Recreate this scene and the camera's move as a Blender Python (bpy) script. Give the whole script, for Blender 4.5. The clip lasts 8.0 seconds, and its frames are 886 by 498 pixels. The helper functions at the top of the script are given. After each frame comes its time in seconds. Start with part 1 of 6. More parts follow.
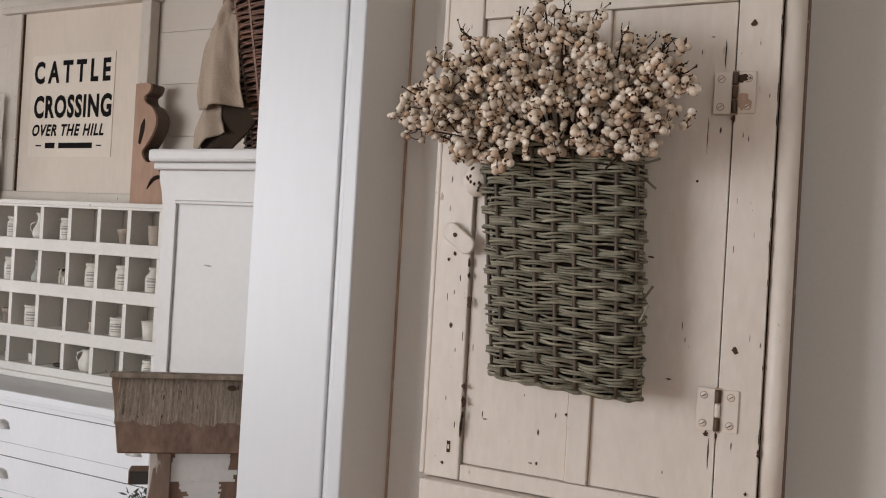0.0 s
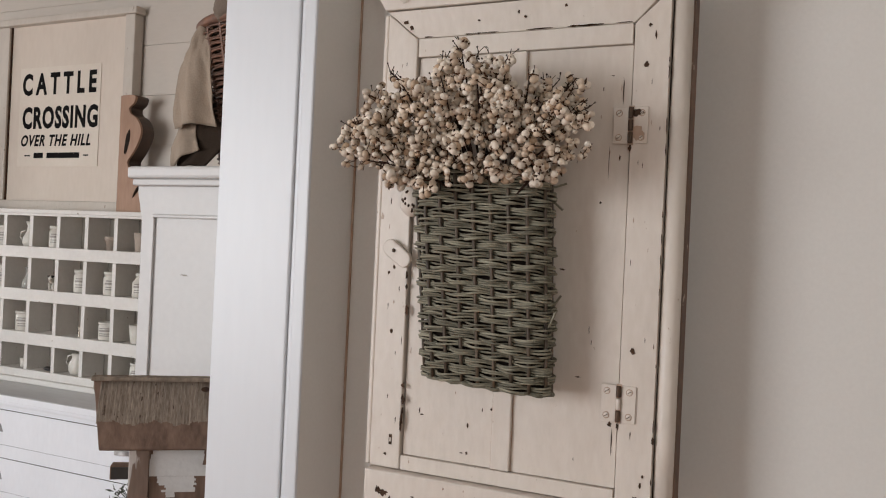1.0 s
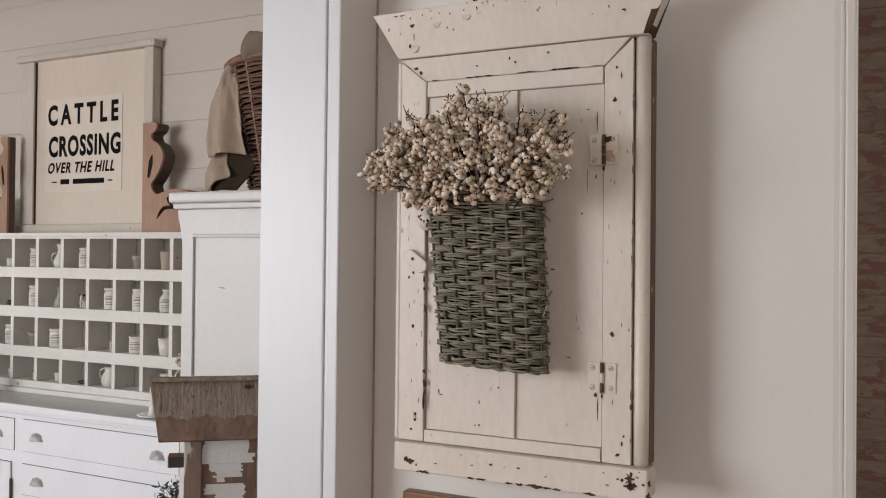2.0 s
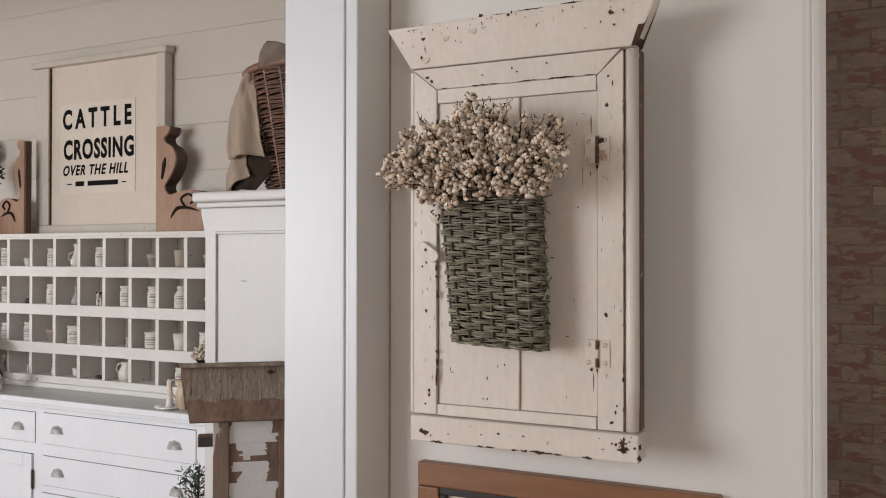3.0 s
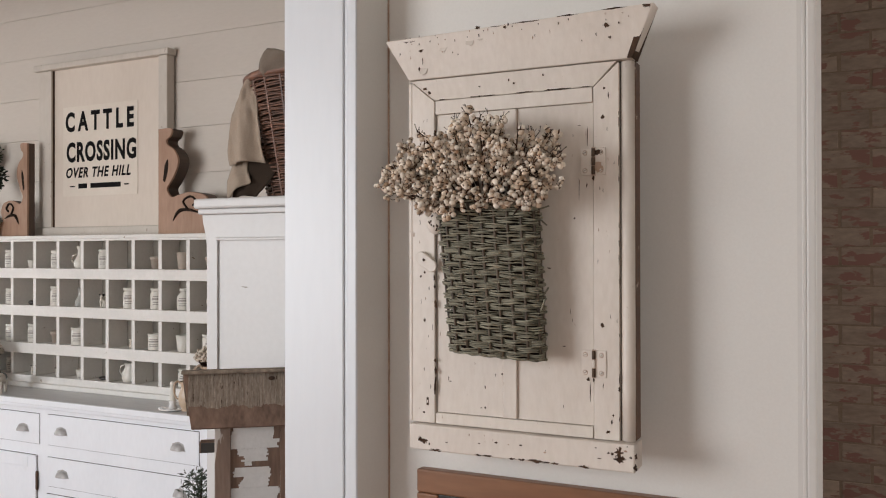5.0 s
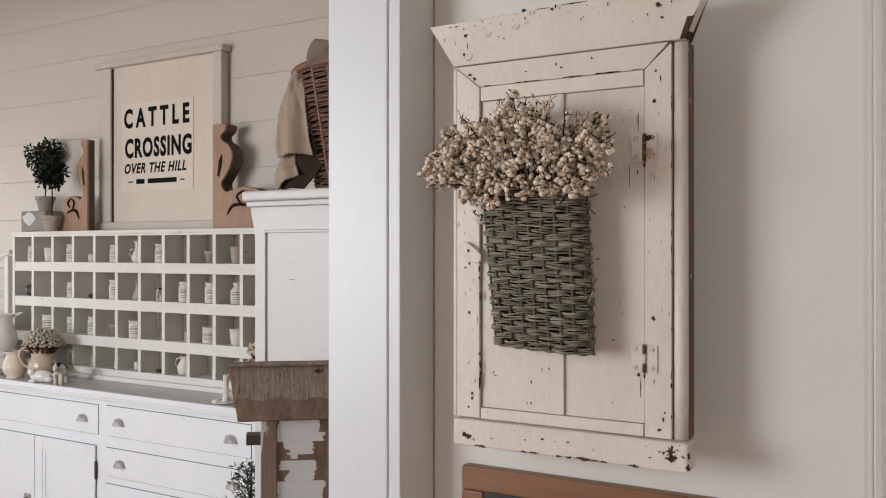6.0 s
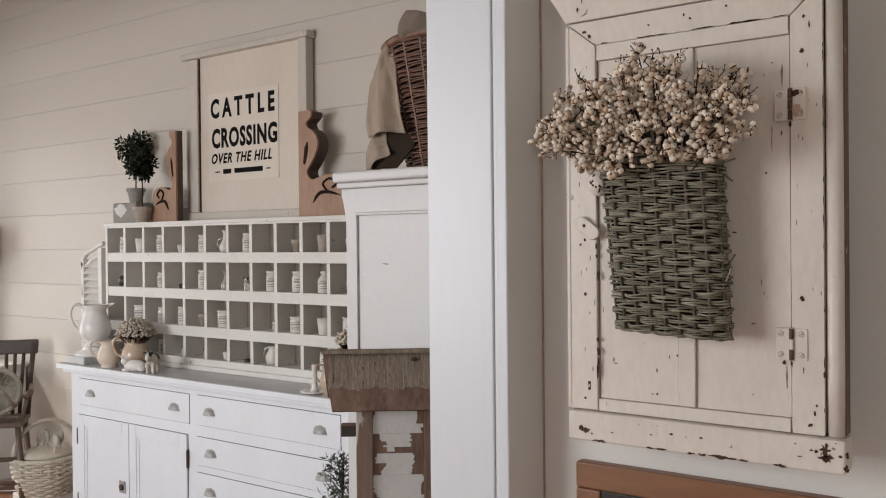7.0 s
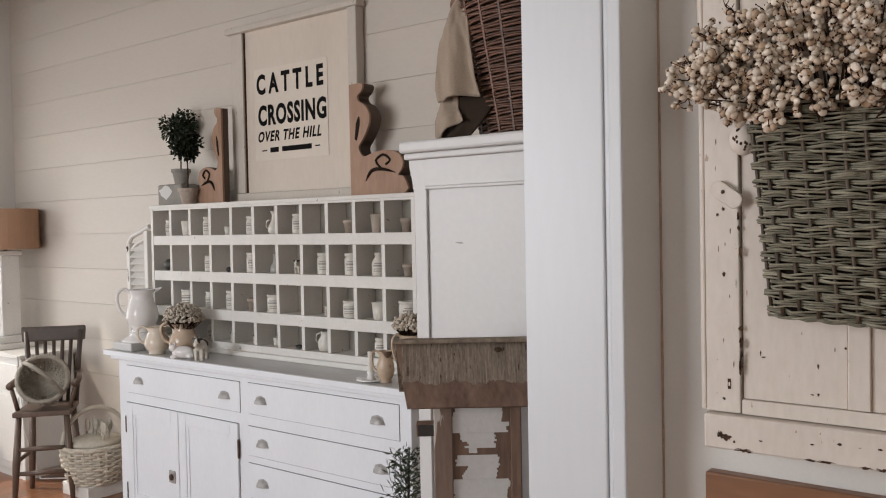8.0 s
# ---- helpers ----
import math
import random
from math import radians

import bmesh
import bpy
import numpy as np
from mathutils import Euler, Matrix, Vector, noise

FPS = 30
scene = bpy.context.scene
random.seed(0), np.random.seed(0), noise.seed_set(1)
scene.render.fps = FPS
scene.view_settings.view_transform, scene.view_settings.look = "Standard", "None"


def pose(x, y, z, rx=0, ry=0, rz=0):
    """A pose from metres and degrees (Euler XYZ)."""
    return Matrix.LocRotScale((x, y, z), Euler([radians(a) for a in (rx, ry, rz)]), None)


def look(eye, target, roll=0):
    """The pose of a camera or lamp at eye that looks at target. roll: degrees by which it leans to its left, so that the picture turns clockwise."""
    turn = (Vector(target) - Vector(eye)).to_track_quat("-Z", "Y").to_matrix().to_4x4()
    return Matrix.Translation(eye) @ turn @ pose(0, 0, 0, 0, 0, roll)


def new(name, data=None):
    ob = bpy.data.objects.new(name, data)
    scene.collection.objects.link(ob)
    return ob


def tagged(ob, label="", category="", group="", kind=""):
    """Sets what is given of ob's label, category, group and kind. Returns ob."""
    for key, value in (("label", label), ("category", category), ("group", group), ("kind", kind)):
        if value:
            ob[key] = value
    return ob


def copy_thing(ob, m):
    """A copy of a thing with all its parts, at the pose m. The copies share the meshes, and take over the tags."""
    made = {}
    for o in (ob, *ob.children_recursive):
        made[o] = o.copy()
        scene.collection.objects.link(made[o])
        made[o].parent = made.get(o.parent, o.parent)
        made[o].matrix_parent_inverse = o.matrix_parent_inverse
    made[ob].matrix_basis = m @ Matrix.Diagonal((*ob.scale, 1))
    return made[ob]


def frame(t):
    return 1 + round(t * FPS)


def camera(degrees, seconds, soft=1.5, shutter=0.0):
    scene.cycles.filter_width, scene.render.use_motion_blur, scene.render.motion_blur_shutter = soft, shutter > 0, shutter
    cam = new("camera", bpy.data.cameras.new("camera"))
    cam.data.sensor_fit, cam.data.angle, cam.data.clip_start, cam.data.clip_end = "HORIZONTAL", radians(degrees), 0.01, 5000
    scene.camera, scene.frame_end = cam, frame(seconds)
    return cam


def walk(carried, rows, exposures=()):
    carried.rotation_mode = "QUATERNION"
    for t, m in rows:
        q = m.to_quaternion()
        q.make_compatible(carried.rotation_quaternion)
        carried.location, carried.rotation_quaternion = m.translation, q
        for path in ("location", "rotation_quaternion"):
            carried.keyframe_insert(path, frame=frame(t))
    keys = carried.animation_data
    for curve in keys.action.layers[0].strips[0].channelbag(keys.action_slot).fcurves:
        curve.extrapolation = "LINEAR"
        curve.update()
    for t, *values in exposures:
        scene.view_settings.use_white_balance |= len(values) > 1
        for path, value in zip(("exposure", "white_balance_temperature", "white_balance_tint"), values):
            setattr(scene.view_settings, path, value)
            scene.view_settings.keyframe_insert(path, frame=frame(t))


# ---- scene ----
# plan units: 1 unit = 1.2 m, floor at plan height 0.198
UNIT, FLOOR = 1.2, 0.198
ORIGIN = Vector((0, 0, 0))


def stand_at(x, y, z):
    """Move the plan's origin for the group of things that follows."""
    ORIGIN.x, ORIGIN.y, ORIGIN.z = x, y, z


def to_world(p):
    return Vector((UNIT * (p[0] + ORIGIN.x), UNIT * (p[1] + ORIGIN.y), UNIT * (p[2] + ORIGIN.z - FLOOR)))


cam = camera(54.67, 8.0, soft=1.1)
PATH = [
    (0, (-0.0002, -0.0375, 1.4981), (-0.8844, 1.7564, 1.5061), 3.26),
    (0.5, (0.0550, -0.0560, 1.5105), (-0.8279, 1.7385, 1.5177), 2.97),
    (1, (0.1150, -0.1148, 1.5217), (-0.7572, 1.6850, 1.5257), 2.60),
    (1.5, (0.1743, -0.2109, 1.5122), (-0.7041, 1.5858, 1.5221), 2.03),
    (1.7, (0.1916, -0.2555, 1.5244), (-0.6862, 1.5415, 1.5423), 1.18),
    (2.8, (0.2226, -0.4352, 1.5022), (-0.6606, 1.3591, 1.5220), 0.15),
    (3, (0.2486, -0.4520, 1.5064), (-0.6318, 1.3437, 1.5257), 0.06),
    (3.5, (0.2703, -0.4711, 1.5276), (-0.6098, 1.3247, 1.5430), -0.17),
    (4, (0.2725, -0.4746, 1.5336), (-0.6120, 1.3191, 1.5474), -0.19),
    (5.5, (0.2588, -0.4397, 1.5263), (-0.6355, 1.3492, 1.5310), 0.07),
    (6, (0.2616, -0.4155, 1.5191), (-0.7416, 1.3148, 1.5228), 0.00),
    (6.5, (0.2484, -0.3888, 1.5063), (-0.8514, 1.2816, 1.5002), -0.15),
    (7, (0.1567, -0.3394, 1.4945), (-1.0003, 1.2918, 1.4812), -0.54),
    (7.5, (0.0415, -0.2809, 1.4963), (-1.1382, 1.3341, 1.4743), -0.83),
    (8, (-0.0371, -0.2208, 1.4829), (-1.2675, 1.3550, 1.4293), -1.13),
]
walk(cam, [(t, look(eye, target, roll)) for t, eye, target, roll in PATH], [(0.0, -0.12), (1.5, -0.08), (3.0, -0.04), (6.0, -0.02), (7.0, -0.17), (8.0, -0.22)])

# ---- light ----
world = bpy.data.worlds.new("world")
scene.world = world
world.use_nodes = True
sky = world.node_tree.nodes.new("ShaderNodeTexSky")
sky.sky_type, sky.sun_disc, sky.sun_elevation, sky.sun_rotation = "NISHITA", False, radians(43), radians(240)
world.node_tree.links.new(sky.outputs[0], world.node_tree.nodes["Background"].inputs[0])
world.node_tree.nodes["Background"].inputs[1].default_value = 0.12
scene.view_settings.exposure = 0.0


def area_light(name, eye, target, width, height, power, colour):
    data = bpy.data.lights.new(name, "AREA")
    data.shape, data.size, data.size_y, data.energy, data.color = "RECTANGLE", width, height, power, colour
    ob = new(name, data)
    ob.matrix_world = look(to_world(eye), to_world(target))
    return ob


area_light("window_light_rear", (-2.8, -1.86, 1.55), (-2.4, 0.8, 1.20), 2.1, 1.6, 124, (0.93, 0.955, 1.0))
# added fill from behind right, to lift the near wall and cupboard front
area_light("fill_light_rear_right", (1.0, -1.86, 1.5), (0.2, 0.8, 1.4), 1.1, 1.5, 15, (1.0, 0.955, 0.90))
area_light("window_light_left", (-4.90, 1.25, 1.35), (-3.0, 1.3, 1.3), 0.9, 1.5, 17, (0.96, 0.98, 1.0))
# added fill so that the brick wall of the right room isn't black
area_light("fill_light_right_room", (1.96, 1.75, 1.5), (0.0, 2.3, 1.4), 0.9, 1.4, 34, (1.0, 0.97, 0.94))
sun_data = bpy.data.lights.new("sun", "SUN")
sun_data.energy, sun_data.angle, sun_data.color = 2.4, radians(2.5), (1.0, 0.93, 0.82)
sun = new("sun", sun_data)
sun.matrix_world = look(Vector((-9.37, -0.42, 5.25)), Vector((-4.75, 2.30, 0.25)))


# ---- materials ----
def material(name, colour, second=None, rough=0.5, metal=0.0, scale=6.0, grain=60.0, bump=0.15, stretch=(1, 1, 1), fleck=None, fleck_size=40.0, fleck_share=0.3, spread=0.0, coat=0.0, spec=0.5, island=None):
    """Two scales of colour variation, fine relief and, where asked, worn flecks of another colour."""
    m = bpy.data.materials.new(name)
    m.use_nodes = True
    nt = m.node_tree
    n, l = nt.nodes, nt.links
    bsdf = n["Principled BSDF"]
    bsdf.inputs["Roughness"].default_value, bsdf.inputs["Metallic"].default_value = rough, metal
    bsdf.inputs["Coat Weight"].default_value = coat
    bsdf.inputs["Specular IOR Level"].default_value = spec
    tc = n.new("ShaderNodeTexCoord")
    mp = n.new("ShaderNodeMapping")
    mp.inputs["Scale"].default_value = stretch
    l.new(tc.outputs["Object"], mp.inputs["Vector"])
    if spread:
        own = n.new("ShaderNodeObjectInfo")
        far = n.new("ShaderNodeMath")
        far.operation = "MULTIPLY"
        far.inputs[1].default_value = 37.0
        l.new(own.outputs["Random"], far.inputs[0])
        l.new(far.outputs[0], mp.inputs["Location"])
    big = n.new("ShaderNodeTexNoise")
    big.inputs["Scale"].default_value, big.inputs["Detail"].default_value = scale, 5
    fine = n.new("ShaderNodeTexNoise")
    fine.inputs["Scale"].default_value, fine.inputs["Detail"].default_value = grain, 6
    l.new(mp.outputs[0], big.inputs["Vector"])
    l.new(mp.outputs[0], fine.inputs["Vector"])
    second = second or tuple(c * 0.86 for c in colour)
    ramp = n.new("ShaderNodeMapRange")
    ramp.inputs["From Min"].default_value, ramp.inputs["From Max"].default_value = 0.3, 0.7
    add = n.new("ShaderNodeMath")
    add.operation = "MULTIPLY_ADD"
    l.new(fine.outputs["Fac"], add.inputs[0])
    add.inputs[1].default_value = 0.45
    half = n.new("ShaderNodeMath")
    half.operation = "MULTIPLY"
    half.inputs[1].default_value = 0.55
    l.new(big.outputs["Fac"], half.inputs[0])
    l.new(half.outputs[0], add.inputs[2])
    l.new(add.outputs[0], ramp.inputs["Value"])
    mix = n.new("ShaderNodeMix")
    mix.data_type = "RGBA"
    mix.inputs["A"].default_value, mix.inputs["B"].default_value = (*colour, 1), (*second, 1)
    l.new(ramp.outputs[0], mix.inputs["Factor"])
    out = mix.outputs["Result"]
    if island:
        geo = n.new("ShaderNodeNewGeometry")
        each = n.new("ShaderNodeMix")
        each.data_type = "RGBA"
        power = n.new("ShaderNodeMath")
        power.operation = "POWER"
        power.inputs[1].default_value = 1.7
        l.new(geo.outputs["Random Per Island"], power.inputs[0])
        l.new(power.outputs[0], each.inputs["Factor"])
        l.new(out, each.inputs["A"])
        each.inputs["B"].default_value = (*island, 1)
        out = each.outputs["Result"]
    if spread:
        info = n.new("ShaderNodeObjectInfo")
        hsv = n.new("ShaderNodeHueSaturation")
        rng = n.new("ShaderNodeMapRange")
        rng.inputs["To Min"].default_value, rng.inputs["To Max"].default_value = 1 - spread, 1 + spread
        l.new(info.outputs["Random"], rng.inputs["Value"])
        l.new(rng.outputs[0], hsv.inputs["Value"])
        l.new(out, hsv.inputs["Color"])
        out = hsv.outputs[0]
    if fleck:
        spot = n.new("ShaderNodeTexNoise")
        spot.inputs["Scale"].default_value, spot.inputs["Detail"].default_value, spot.inputs["Roughness"].default_value = fleck_size, 4, 0.6
        l.new(mp.outputs[0], spot.inputs["Vector"])
        cut = n.new("ShaderNodeMapRange")
        cut.inputs["From Min"].default_value, cut.inputs["From Max"].default_value = 1 - fleck_share, 1.03 - fleck_share
        l.new(spot.outputs["Fac"], cut.inputs["Value"])
        chip = n.new("ShaderNodeMix")
        chip.data_type = "RGBA"
        l.new(cut.outputs[0], chip.inputs["Factor"])
        l.new(out, chip.inputs["A"])
        chip.inputs["B"].default_value = (*fleck, 1)
        out = chip.outputs["Result"]
    l.new(out, bsdf.inputs["Base Color"])
    if bump:
        b = n.new("ShaderNodeBump")
        b.inputs["Strength"].default_value, b.inputs["Distance"].default_value = bump, 0.002
        l.new(fine.outputs["Fac"], b.inputs["Height"])
        l.new(b.outputs[0], bsdf.inputs["Normal"])
    return m


WALL = material("wall_paint", (0.735, 0.705, 0.665), (0.685, 0.655, 0.615), 0.6, scale=1.5, grain=220, bump=0.08)
SHIPLAP = material("shiplap_paint", (0.595, 0.532, 0.466), (0.545, 0.483, 0.42), 0.5, scale=2, grain=90, bump=0.12, stretch=(0.3, 1, 1), spread=0.02)
TRIM = material("trim_paint", (0.695, 0.708, 0.732), (0.655, 0.668, 0.692), 0.38, scale=2, grain=70, bump=0.1, stretch=(1, 1, 0.15))
TRIMWARM = material("warm_trim_paint", (0.66, 0.63, 0.595), (0.62, 0.59, 0.555), 0.45, scale=2, grain=70, bump=0.1)
FRAMEOLD = material("aged_cream_frame", (0.58, 0.52, 0.455), (0.50, 0.44, 0.375), 0.55, scale=6, grain=60, bump=0.25, stretch=(1, 1, 0.4), fleck=(0.30, 0.23, 0.17), fleck_size=45, fleck_share=0.33)
CEILING = material("ceiling_paint", (0.75, 0.74, 0.72), None, 0.7, scale=2)
FLOORWOOD = material("floor_wood", (0.30, 0.125, 0.055), (0.19, 0.075, 0.03), 0.3, scale=3, grain=40, stretch=(1, 0.12, 1), spread=0.15, coat=0.2)
DARK = material("dark_gap", (0.03, 0.02, 0.015), None, 0.8, spec=0.1)
CREAM = material("cream_old_paint", (0.745, 0.67, 0.60), (0.64, 0.56, 0.485), 0.42, scale=9, grain=120, bump=0.25, stretch=(1, 1, 0.35), fleck=(0.42, 0.31, 0.23), fleck_size=130, fleck_share=0.295)
CREAMSIDE = material("worn_wood_side", (0.20, 0.105, 0.06), (0.08, 0.045, 0.03), 0.6, scale=9, grain=90, fleck=(0.5, 0.42, 0.34), fleck_size=40, fleck_share=0.32)
STAIN = material("faded_grey_stain", (0.56, 0.49, 0.42), (0.64, 0.56, 0.485), 0.5, scale=40, grain=160)
RUST = material("rust_stained_paint", (0.50, 0.36, 0.27), (0.33, 0.20, 0.13), 0.55, scale=30)
CHIP = material("bare_spot", (0.035, 0.022, 0.016), (0.09, 0.05, 0.03), 0.8, scale=60, spec=0.15)
PINEFRAME = material("pine_frame", (0.29, 0.135, 0.066), (0.13, 0.056, 0.028), 0.4, scale=6, grain=50, stretch=(0.15, 1, 1), bump=0.2)
PINEUP = material("pine_frame_upright", (0.29, 0.135, 0.066), (0.13, 0.056, 0.028), 0.4, scale=6, grain=50, stretch=(1, 1, 0.15), bump=0.2)
BLACKWOOD = material("black_moulding", (0.03, 0.025, 0.022), None, 0.4)
PAPER = material("aged_paper", (0.70, 0.62, 0.535), (0.65, 0.57, 0.48), 0.7, scale=9)
WHITEFURN = material("white_furniture_paint", (0.845, 0.86, 0.885), (0.78, 0.795, 0.82), 0.4, scale=5, grain=60, bump=0.15, stretch=(1, 1, 0.4))
HUTCHPAINT = material("off_white_cupboard_paint", (0.62, 0.605, 0.59), (0.57, 0.555, 0.54), 0.45, scale=4, grain=70, bump=0.12)
WORNWHITE = material("worn_white_paint", (0.745, 0.715, 0.675), (0.66, 0.63, 0.585), 0.5, scale=6, grain=70, bump=0.2, fleck=(0.33, 0.26, 0.19), fleck_size=34, fleck_share=0.30)
GREYTOP = material("grey_worn_top", (0.58, 0.575, 0.57), (0.45, 0.44, 0.43), 0.32, scale=5, grain=60, stretch=(0.3, 1, 1))
# the back's own dull tone, lowered partly for shade within the holes
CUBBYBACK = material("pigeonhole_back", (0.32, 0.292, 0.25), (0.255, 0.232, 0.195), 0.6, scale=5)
SIGNBOARD = material("cream_sign_board", (0.68, 0.59, 0.505), (0.61, 0.52, 0.435), 0.55, scale=4, grain=50, stretch=(1, 1, 0.3))
INK = material("black_lettering", (0.008, 0.007, 0.007), None, 0.8, spec=0.1)
CORBEL = material("stripped_pine", (0.44, 0.275, 0.19), (0.28, 0.16, 0.10), 0.6, scale=8, grain=60, stretch=(1, 1, 0.2), bump=0.25)
CORBELDARK = material("dark_brown_pine", (0.095, 0.056, 0.038), (0.05, 0.03, 0.02), 0.55, scale=9, grain=60, stretch=(1, 1, 0.2), bump=0.25)
CARVE = material("burnt_carving", (0.02, 0.012, 0.008), None, 0.7, spec=0.1)
TIN = material("tarnished_pull", (0.50, 0.48, 0.46), (0.32, 0.30, 0.28), 0.52, 0.35, scale=30)
IRON = material("old_iron", (0.06, 0.045, 0.035), (0.13, 0.075, 0.045), 0.6, 0.5, scale=40)
WILLOW = material("grey_willow", (0.31, 0.288, 0.215), (0.14, 0.127, 0.093), 0.6, scale=26, grain=150, bump=0.3, spread=0.30, spec=0.25)
STAKE = material("brown_willow_stake", (0.12, 0.085, 0.055), (0.06, 0.042, 0.028), 0.55, scale=30, spread=0.2)
BERRY = material("popcorn_berry", (0.86, 0.79, 0.70), (0.74, 0.63, 0.51), 0.5, scale=45, grain=200, bump=0.2, spread=0.16, island=(0.42, 0.26, 0.14))
HUSK = material("brown_husk", (0.11, 0.052, 0.026), (0.045, 0.024, 0.015), 0.7, scale=50, spec=0.12)
TWIG = material("dark_twig", (0.04, 0.021, 0.014), None, 0.7, scale=40, spec=0.12)
# near-black colour in place of the shade inside the willow basket
WEAVESHADE = material("basket_inner_shade", (0.014, 0.010, 0.008), None, 0.9, scale=20, spec=0.05)
BARNWOOD = material("weathered_barn_wood", (0.36, 0.29, 0.225), (0.06, 0.042, 0.03), 0.8, scale=22, grain=110, stretch=(1, 1, 0.25), bump=0.6, spread=0.12, spec=0.15)
ROOFWOOD = material("flaking_roof_wood", (0.36, 0.295, 0.235), (0.13, 0.096, 0.072), 0.8, scale=30, grain=150, stretch=(1, 1, 0.30), bump=0.8, spread=0.10, spec=0.12, fleck=(0.085, 0.058, 0.042), fleck_size=70, fleck_share=0.37)
BROWNPINE = material("red_brown_wood", (0.28, 0.18, 0.13), (0.10, 0.062, 0.045), 0.65, scale=14, grain=90, stretch=(1, 1, 0.12), bump=0.7, spec=0.2)
WORNPOST = material("half_stripped_post", (0.27, 0.185, 0.14), (0.14, 0.09, 0.065), 0.65, scale=14, grain=90, stretch=(1, 1, 0.2), bump=0.6, fleck=(0.50, 0.45, 0.41), fleck_size=26, fleck_share=0.50)
PRINT = material("faded_print", (0.32, 0.29, 0.26), None, 0.6)
COWWHITE = material("white_glaze", (0.66, 0.61, 0.53), None, 0.3)
PEELED = material("peeling_white_paint", (0.62, 0.60, 0.575), (0.52, 0.50, 0.475), 0.6, scale=10, grain=90, bump=0.4)
LINEN = material("tan_linen", (0.37, 0.29, 0.22), (0.25, 0.188, 0.138), 0.85, scale=7, grain=300, bump=0.5)
LINENFOLD = material("grey_brown_linen", (0.20, 0.155, 0.118), (0.13, 0.098, 0.072), 0.85, scale=9, grain=300, bump=0.5)
# very dark brown that carries shade under the linen and inside the wicker
CLOTHSHADE = material("brown_cloth_shade", (0.045, 0.031, 0.022), (0.03, 0.02, 0.014), 0.9, scale=8, grain=300, bump=0.5, spec=0.1)
REED = material("brown_wicker", (0.175, 0.078, 0.045), (0.065, 0.030, 0.019), 0.55, scale=30, spread=0.25)
PALEREED = material("pale_wicker", (0.62, 0.56, 0.46), (0.50, 0.44, 0.35), 0.65, scale=30, spread=0.08)
GREYREED = material("grey_wicker", (0.40, 0.36, 0.30), (0.28, 0.25, 0.20), 0.7, scale=30, spread=0.08)
IRONSTONE = material("white_ironstone", (0.80, 0.77, 0.745), (0.74, 0.71, 0.68), 0.12, scale=4, bump=0.0)
CREAMWARE = material("cream_glaze", (0.74, 0.65, 0.54), (0.66, 0.57, 0.46), 0.14, scale=5, bump=0.0)
STONEWARE = material("tan_glaze", (0.56, 0.43, 0.325), (0.47, 0.35, 0.25), 0.16, scale=5, bump=0.0)
BROWNGLAZE = material("patchy_brown_glaze", (0.60, 0.48, 0.36), (0.42, 0.29, 0.19), 0.3, scale=14, bump=0.0, fleck=(0.16, 0.10, 0.07), fleck_size=16, fleck_share=0.40)
DRYHEAD = material("dried_flower_head", (0.66, 0.58, 0.49), (0.48, 0.41, 0.33), 0.7, scale=60, spread=0.1, island=(0.44, 0.37, 0.29))
JAR = material("old_jar_glaze", (0.66, 0.63, 0.57), (0.58, 0.545, 0.48), 0.3, scale=15, bump=0.05, spread=0.07)
POT = material("bleached_clay", (0.40, 0.335, 0.28), (0.31, 0.25, 0.20), 0.8, scale=14, spread=0.12)
GREYPOT = material("grey_clay", (0.30, 0.275, 0.245), (0.22, 0.20, 0.175), 0.85, scale=14)
LEAF = material("dark_box_leaf", (0.020, 0.028, 0.014), (0.009, 0.015, 0.007), 0.6, scale=30, spread=0.2, spec=0.2)
SAGE = material("rosemary_leaf", (0.045, 0.060, 0.034), (0.018, 0.026, 0.014), 0.6, scale=30, spread=0.2)
SHADE = material("brown_card_shade", (0.40, 0.235, 0.145), (0.34, 0.195, 0.12), 0.8, scale=6, grain=200)
BLACKCHAIR = material("dark_chair_paint", (0.05, 0.038, 0.032), (0.09, 0.06, 0.045), 0.45, scale=10)
CHAIRWOOD = material("worn_chair_wood", (0.17, 0.113, 0.083), (0.095, 0.06, 0.044), 0.45, scale=10, stretch=(1, 1, 0.2))
GLASSY = material("dull_glass_jar", (0.36, 0.35, 0.32), None, 0.1)
BRICKMAT = material("washed_brick", (0.175, 0.125, 0.090), (0.085, 0.058, 0.042), 0.85, scale=9, grain=45, bump=0.6, stretch=(0.6, 1, 1.6), spread=0.12, fleck=(0.105, 0.045, 0.034), fleck_size=13, fleck_share=0.46)
MORTAR = material("brown_mortar", (0.135, 0.097, 0.070), (0.090, 0.063, 0.046), 0.9, scale=10, grain=80, bump=0.5, spec=0.1)
COWBLACK = material("black_glaze", (0.02, 0.018, 0.017), None, 0.25)
CANDLE = material("ivory_wax", (0.72, 0.68, 0.60), None, 0.5)


